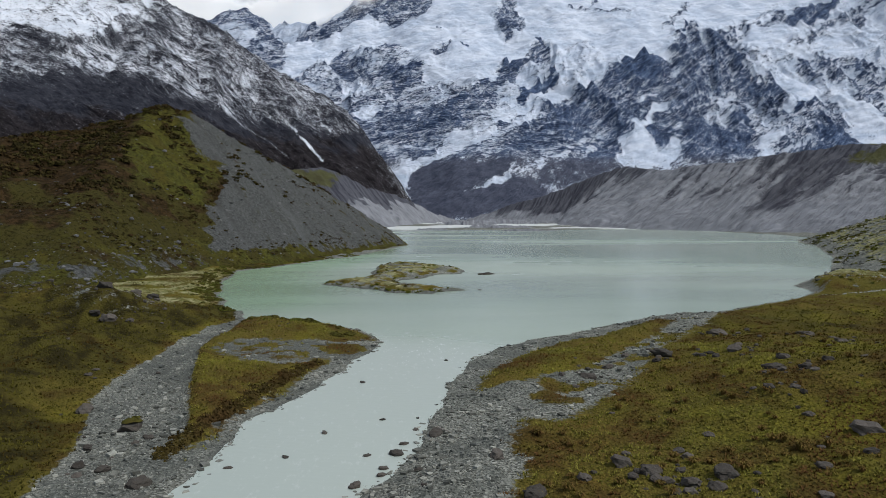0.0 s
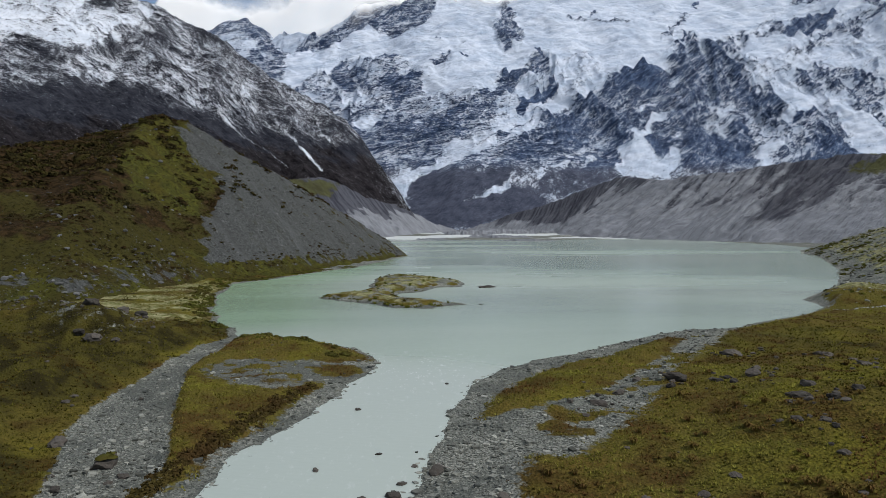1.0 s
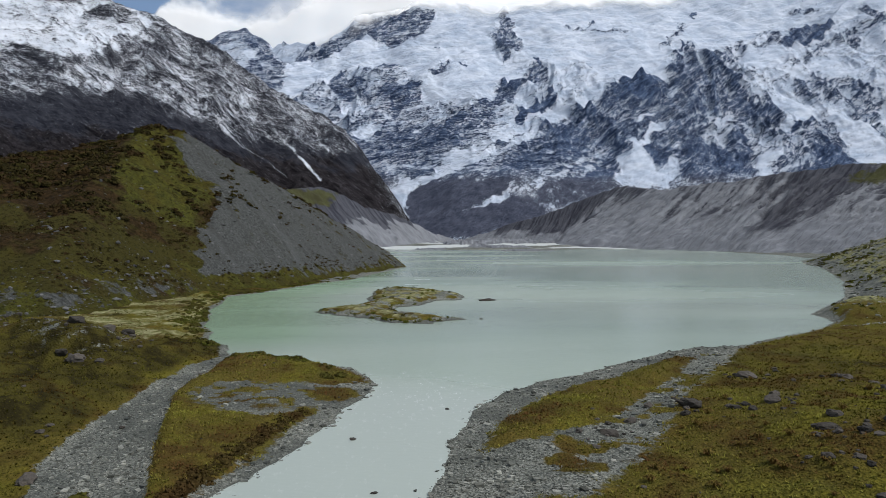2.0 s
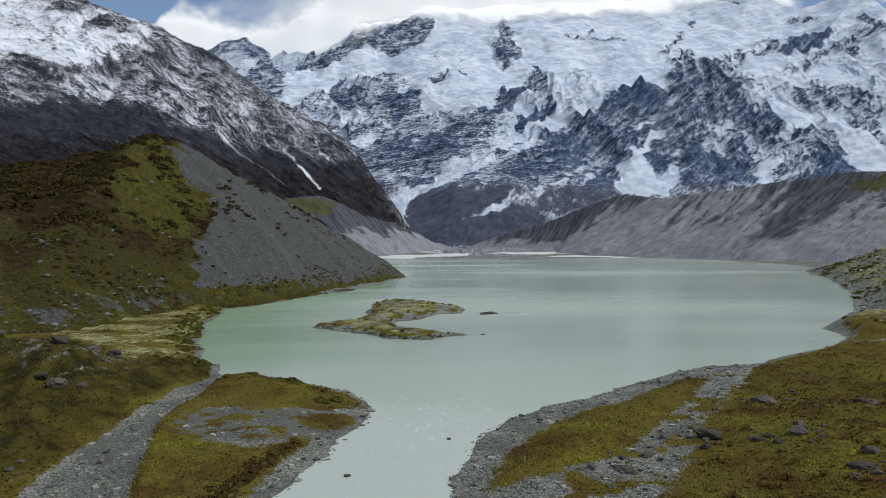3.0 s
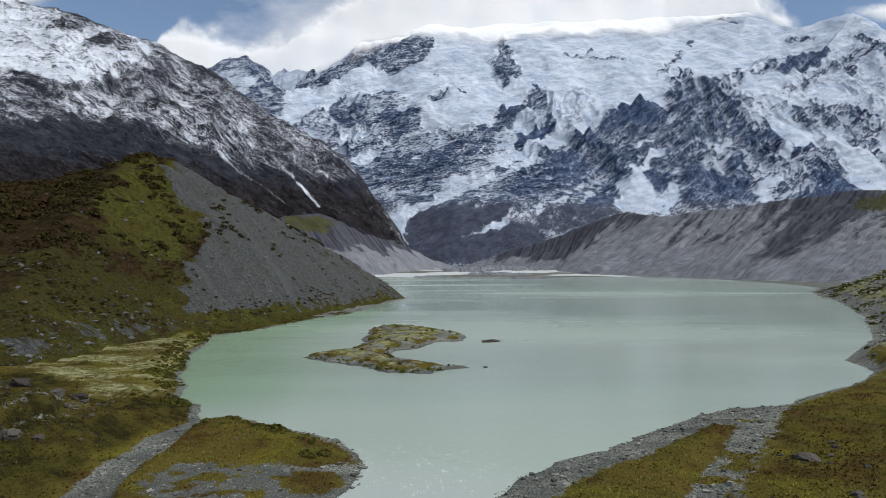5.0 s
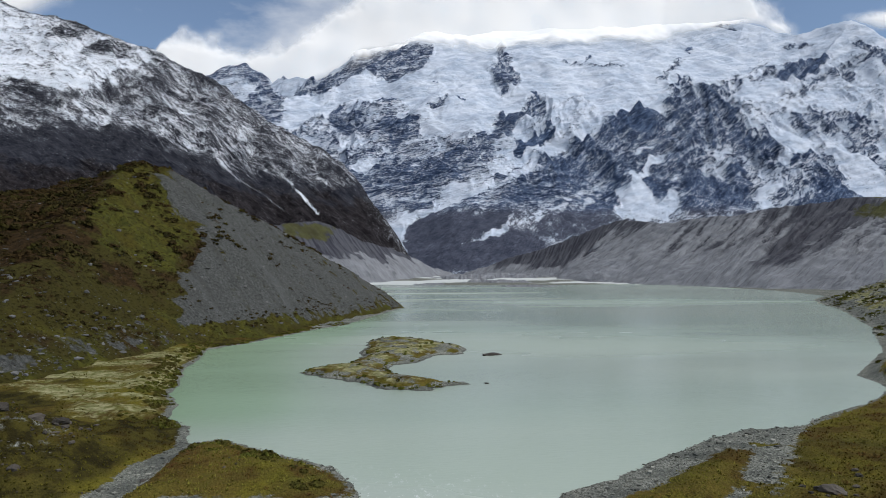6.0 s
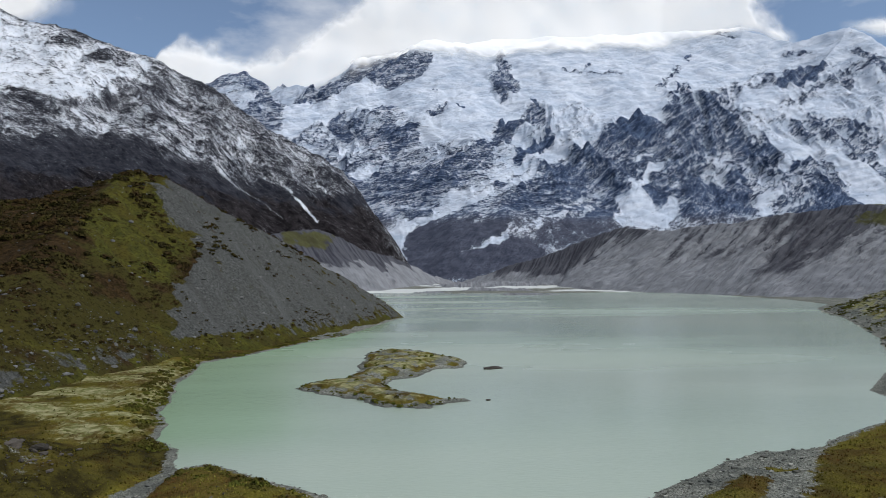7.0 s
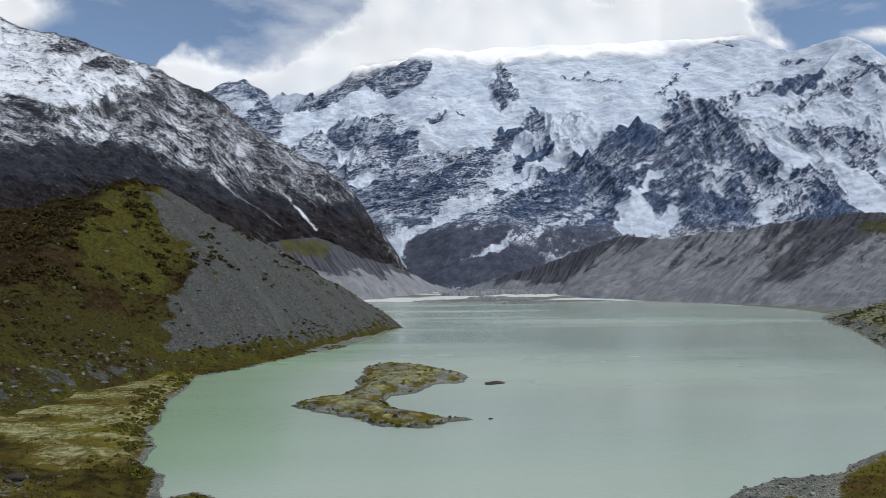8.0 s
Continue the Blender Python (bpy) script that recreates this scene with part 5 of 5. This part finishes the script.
tagged(scrub_e, "olive green low scrub on the eastern bank", "scrub", kind="stuff")

# low shrubs along the western shore, the spit and the island
vx, vy = rng.uniform(-95, 0, 30000), rng.uniform(118, 400, 30000)
vz, vdw, vcr, vdc = ground_height(vx, vy)
vok = (vdw > 0.7) & (vdw < 7 + 4 * fbm(vx, vy, 10, 2, 221)) & (vcr < 0.2) & ((vy > 163) | (inside(SPIT, vx, vy) > -0.3) & (vy > 138))
vok &= (hill_height(vx, vy)[1] < 4) & (fbm(vx, vy, 9, 3, 223) > -0.12) & (rng.random(30000) < 0.5)
pl = np.stack([vx, vy, vz], -1)[vok][:2300]
ix_, iy_ = rng.uniform(-34, 24, 9000), rng.uniform(200, 320, 9000)
idd = inside(ISLAND, ix_, iy_)
iz_ = 2.5 * (1 - np.exp(-np.clip(idd, 0, None) / 5.0))
iok = (idd > 0.4) & (rng.random(9000) < np.where((idd < 2.0) & (iy_ < 250), 0.5, 0.03))
pl = np.concatenate([pl, np.stack([ix_, iy_, iz_], -1)[iok][:1300]])
shore = new("shore_shrubs", raw_mesh("shore_shrubs", *clumps_of_leaves(pl, np.where((pl[:, 0] > -32) & (pl[:, 1] > 195), 0.25, 0.36) + 0.55 * rng.random(len(pl)) ** 2, 30), SHORE_MAT))
tagged(shore, "dark green low shrubs fringing the lake shore", "shrubs", kind="stuff")

# brown scrub along the river edge of the spit
FRINGE_MAT = make_leaf_mat("spit_fringe", (0.032, 0.024, 0.009), (0.076, 0.056, 0.017), (0.052, 0.032, 0.012), (0.080, 0.068, 0.016))
fr_t = np.sort(rng.random(620))
fr_y = np.interp(fr_t, [0, 0.25, 0.5, 0.75, 1], [73.9, 80, 90, 101, 113]) + rng.normal(0, 0.7, 620)
fr_x = np.interp(fr_y, [73.9, 78.5, 86.9, 95.2, 104, 113], [-22.1, -21.7, -20.3, -17.9, -16.1, -14.0]) - 0.3 + 0.5 * rng.normal(size=620)
fr_z = ground_height(fr_x, fr_y)[0]
fringe = new("spit_scrub", raw_mesh("spit_scrub", *clumps_of_leaves(np.stack([fr_x, fr_y, fr_z - 0.05], -1), 0.22 + 0.45 * rng.random(620) ** 2, 26, 0.6, 0.3), FRINGE_MAT))
tagged(fringe, "rusty brown low scrub edging the grassy spit", "scrub", kind="stuff")

# ---- single boulders ----
ICO3, TRI3 = ico(3)


def boulder_mesh(seed):
    """An angular, frost-split rock of radius about 1."""
    r = np.random.default_rng(seed)
    v = ICO3.copy()
    for _ in range(11):
        nrm = r.normal(size=3)
        nrm /= np.linalg.norm(nrm)
        cut = 0.55 + 0.3 * r.random()
        over = np.clip(v @ nrm - cut, 0, None)
        v = v - over[:, None] * nrm * 0.97
    wob = np.array([noise.fractal(Vector(p * 2.2 + seed), 1.0, 2.0, 4) for p in v])
    v = v * (1 + 0.22 * wob[:, None])
    fine = np.array([noise.fractal(Vector(p * 6.5 + 2 * seed), 1.0, 2.0, 3) for p in v])
    v = v * (1 + 0.085 * fine[:, None])
    v[:, 2] = v[:, 2] * 0.9
    me = raw_mesh("boulder", v, TRI3, BOULDER_MAT)
    return me


BOULDERS = [boulder_mesh(i) for i in range(7)]
boulder_count = 0


def boulder(x, y, r, label, group, sink=0.25, tall=1.0, long=1.0, mat_z=None):
    global boulder_count
    r = r * 0.68
    zb = float(ground_height(np.array([x]), np.array([y]))[0][0]) if mat_z is None else mat_z
    ob = new("boulder", BOULDERS[boulder_count % 7])
    ob.matrix_world = Matrix.LocRotScale((x, y, zb + r * tall * (0.72 - sink) - 0.2 * r), Euler((random.uniform(-0.2, 0.2), random.uniform(-0.2, 0.2), random.uniform(0, 6.28))), (r * long, r, r * tall))
    boulder_count += 1
    return tagged(ob, label, "boulder", group)


BANK_ROCK = "dark grey lichen-covered boulder lying in tussock grass"
for x, y, r in ((41.3, 88.7, 1.7), (38.2, 68.3, 1.7), (39.6, 66.2, 1.1), (25.6, 101.3, 1.1), (22.2, 98.1, 1.7), (34.4, 105.4, 2.0),
                (50.3, 122.6, 2.2), (43.2, 102.1, 1.6), (17.0, 67.4, 1.2), (18.9, 65.4, 1.3), (20.9, 63.2, 1.3), (23.8, 63.3, 1.6),
                (31.0, 62.6, 0.9), (36.5, 80.8, 1.1), (61.8, 107.8, 1.4), (64.2, 120.2, 1.5), (38.6, 79.6, 0.8), (43.5, 91.0, 1.3)):
    boulder(x, y, r, BANK_ROCK, "boulders on the grassy bank", sink=0.34, tall=0.74, long=1.15)
for x, y in ((41.3, 88.7), (22.2, 98.1), (34.4, 105.4), (50.3, 122.6), (43.2, 102.1), (19.0, 65.0), (23.5, 63.5), (61.8, 107.8), (64.2, 120.2), (38.5, 80.0)):
    for _ in range(13):
        boulder(x + random.gauss(0, 2.6), y + random.gauss(0, 3.4), 0.30 + 0.85 * random.random() ** 2, BANK_ROCK, "boulders on the grassy bank", sink=0.34, tall=0.75)
for x, y, r in ((-8.9, 80.8, 0.55), (-3.4, 84.9, 0.5), (-6.7, 101.3, 0.6), (-1.4, 74.5, 1.1), (2.1, 79.4, 1.3), (-16.0, 71.8, 0.5),
                (-11.5, 74.1, 0.5), (-0.9, 77.1, 0.6), (0.2, 81.3, 0.5), (-4.2, 74.2, 0.5), (-2.5, 71.0, 0.7), (-4.6, 67.2, 0.8),
                (9.8, 112.7, 0.4), (4.8, 114.2, 0.5), (-2.6, 69.4, 0.6)):
    boulder(x, y, r, "wet dark stone standing in the milky river", "stones in the river", sink=0.3, tall=0.6, long=1.3, mat_z=0.0)
for x, y, r in ((-36.0, 88.4, 1.5), (-21.9, 67.8, 1.3), (-28.7, 71.6, 0.9), (-29.8, 75.8, 0.8), (-26.2, 70.8, 0.9), (-25.5, 79.0, 0.8),
                (7.3, 71.1, 1.2), (9.3, 63.2, 1.3)):
    boulder(x, y, r, "grey angular boulder on the gravel bed", "boulders on the gravel", tall=0.8, long=1.2)
for x, y, r in ((-53.7, 132.8, 2.3), (-60.8, 147.6, 2.2), (-51.5, 147.3, 1.6), (-49.6, 132.6, 1.2), (-56.5, 134.5, 1.5), (-54.0, 145.5, 1.5)):
    boulder(x, y, r, "large weathered grey boulder on the western bank", "boulders on the western bank", tall=0.85, long=1.3)
mossy = boulder(-28.2, 81.7, 1.9, "rounded boulder capped with moss on the gravel", "boulders on the gravel", tall=0.9)
for _ in range(90):
    a, rr = math.radians(random.uniform(6, 42)), 58 * (150 / 58) ** random.random()
    x, y = rr * math.sin(a), rr * math.cos(a)
    g = float(inside(BANK, np.array([x]), np.array([y]))[0])
    if g > 1:
        boulder(x, y, 0.22 + 0.8 * random.random() ** 3, BANK_ROCK, "boulders on the grassy bank", tall=0.7, long=1.2)
for _ in range(90):
    a, rr = math.radians(random.uniform(-42, 4)), 60 * (150 / 60) ** random.random()
    x, y = rr * math.sin(a), rr * math.cos(a)
    wz, wdw, wcr, wdc = ground_height(np.array([x]), np.array([y]))
    if wdw[0] > 0.5:
        boulder(x, y, 0.2 + 0.5 * random.random() ** 2, "grey angular boulder on the river flat", "boulders on the river flat", tall=0.7, long=1.2)
boulder(26.8, 266.0, 4.6, "low dark rock islet in the lake", "rocks in the lake", sink=0.42, tall=0.42, long=1.5, mat_z=0.0)
boulder(19.0, 211.0, 1.0, "small grey rock breaking the lake surface", "rocks in the lake", sink=0.3, tall=0.6, mat_z=0.0)


# moss on the rounded boulder
def part(name, me, parent, label=""):
    ob = new(name, me)
    ob.parent = parent
    return tagged(ob, label)


cap_v = ICO3[ICO3[:, 2] > 0.35]
remap = -np.ones(len(ICO3), int)
remap[ICO3[:, 2] > 0.35] = np.arange(len(cap_v))
cap_t = remap[TRI3][(remap[TRI3] >= 0).all(1)]
cap_w = cap_v * (0.92 + 0.10 * np.array([noise.fractal(Vector(p * 3), 1.0, 2.0, 3) for p in cap_v]))[:, None]
cap_w[:, 2] *= 0.86
part("moss_cap", raw_mesh("moss_cap", cap_w, cap_t, SHORE_MAT, smooth=True), mossy, "olive green moss cap")
leaf_v, leaf_t = clumps_of_leaves(np.array([(0.1, 0.2, 0.62), (-0.35, 0.1, 0.55), (0.4, -0.1, 0.5)]), np.array([0.42, 0.34, 0.3]), 60)
part("shrub", raw_mesh("shrub", leaf_v, leaf_t, SHORE_MAT), mossy, "dark green shrub growing on the boulder")


def leafy(name, seed_n, material, leaves, flat):
    v, t = clumps_of_leaves(np.zeros((1, 3)), np.ones(1), leaves, flat, 0.26)
    return raw_mesh(name, v, t, material)


SHRUBS = [leafy("shrub", i, SHORE_MAT, 150, 0.7) for i in range(5)]
qx, qy = rng.uniform(-92, -8, 6000), rng.uniform(128, 300, 6000)
qz, qdw, qcr, _ = ground_height(qx, qy)
q_ok = (qdw > 1.0) & (qdw < 9) & (qcr < 0.2) & ((qy > 160) | (inside(SPIT, qx, qy) > 0.3)) & (hill_height(qx, qy)[1] < 0)
for i, j in enumerate(np.nonzero(q_ok)[0][:130]):
    r = 0.40 + 0.70 * random.random() ** 2
    ob = new("shrub", SHRUBS[i % 5])
    ob.matrix_world = Matrix.LocRotScale((qx[j], qy[j], qz[j] - 0.05), Euler((0, 0, random.uniform(0, 6.28))), (r, r * random.uniform(0.8, 1.2), r * random.uniform(0.7, 1.0)))
    tagged(ob, "low dark green shrub near the water's edge", "shrub", "shrubs along the shore")


def tussock_mesh():
    n = 90
    a = rng.random(n) * 6.283
    lean = 0.25 + 0.75 * rng.random(n)
    r0 = 0.25 * rng.random(n)
    h = 0.7 + 0.5 * rng.random(n)
    ca, sa = np.cos(a), np.sin(a)
    w = 0.035 + 0.03 * rng.random(n)
    b1 = np.stack([ca * r0 - sa * w, sa * r0 + ca * w, 0 * a - 0.05], -1)
    b2 = np.stack([ca * r0 + sa * w, sa * r0 - ca * w, 0 * a - 0.05], -1)
    m1 = np.stack([ca * (r0 + lean * 0.45) - sa * w, sa * (r0 + lean * 0.45) + ca * w, h * 0.75], -1)
    m2 = np.stack([ca * (r0 + lean * 0.45) + sa * w, sa * (r0 + lean * 0.45) - ca * w, h * 0.75], -1)
    tip = np.stack([ca * (r0 + lean), sa * (r0 + lean), h * (1 - 0.55 * lean)], -1)
    v = np.stack([b1, b2, m2, m1, tip], 1).reshape(-1, 3)
    i = np.arange(n)[:, None] * 5
    t = np.concatenate([i + np.array([0, 1, 2]), i + np.array([0, 2, 3]), i + np.array([3, 2, 4])])
    return raw_mesh("tussock", v, t, TUFT_MAT)


TUSSOCKS = [tussock_mesh() for _ in range(4)]
qx, qy = scatter(600, 57, 140, 5, 42)
qz = ground_height(qx, qy)[0]
for i, j in enumerate(np.nonzero(inside(BANK, qx, qy) > 0.5)[0][:170]):
    r = 0.40 + 0.40 * random.random()
    ob = new("tussock", TUSSOCKS[i % 4])
    ob.matrix_world = Matrix.LocRotScale((qx[j], qy[j], qz[j]), Euler((0, 0, random.uniform(0, 6.28))), (r, r, r * random.uniform(0.8, 1.1)))
    tagged(ob, "round yellow-green snow tussock on the grassy bank", "tussock", "tussocks on the bank")

# a bleached branch stranded on the bar
pts = [Vector((2.3 + 1.5 * i / 7, 80.6 - 1.3 * i / 7 + 0.06 * math.sin(i * 1.7), 0.55 - 0.03 * i)) for i in range(8)]
wood = bpy.data.curves.new("driftwood_branch", "CURVE")
wood.dimensions, wood.bevel_depth, wood.bevel_resolution = "3D", 0.06, 2
sp_ = wood.splines.new("POLY")
sp_.points.add(7)
for i, p in enumerate(pts):
    sp_.points[i].co = (*p, 1)
    sp_.points[i].radius = 1.2 - 0.12 * i
wk = Nodes("bleached_wood", 0.8, 0.2)
wk.color(wk.mix(wk.step(wk.noise(9, 5, 0.6, stretch=(1, 4, 1)), 0.3, 0.7), (0.34, 0.31, 0.27), (0.20, 0.18, 0.15)))
wood.materials.append(wk.mat)
branch_tmp = bpy.data.objects.new("branch_form", wood)
branch = new("driftwood_branch", bpy.data.meshes.new_from_object(branch_tmp))
bpy.data.objects.remove(branch_tmp)
tagged(branch, "bleached driftwood branch lying on river stones", "driftwood")
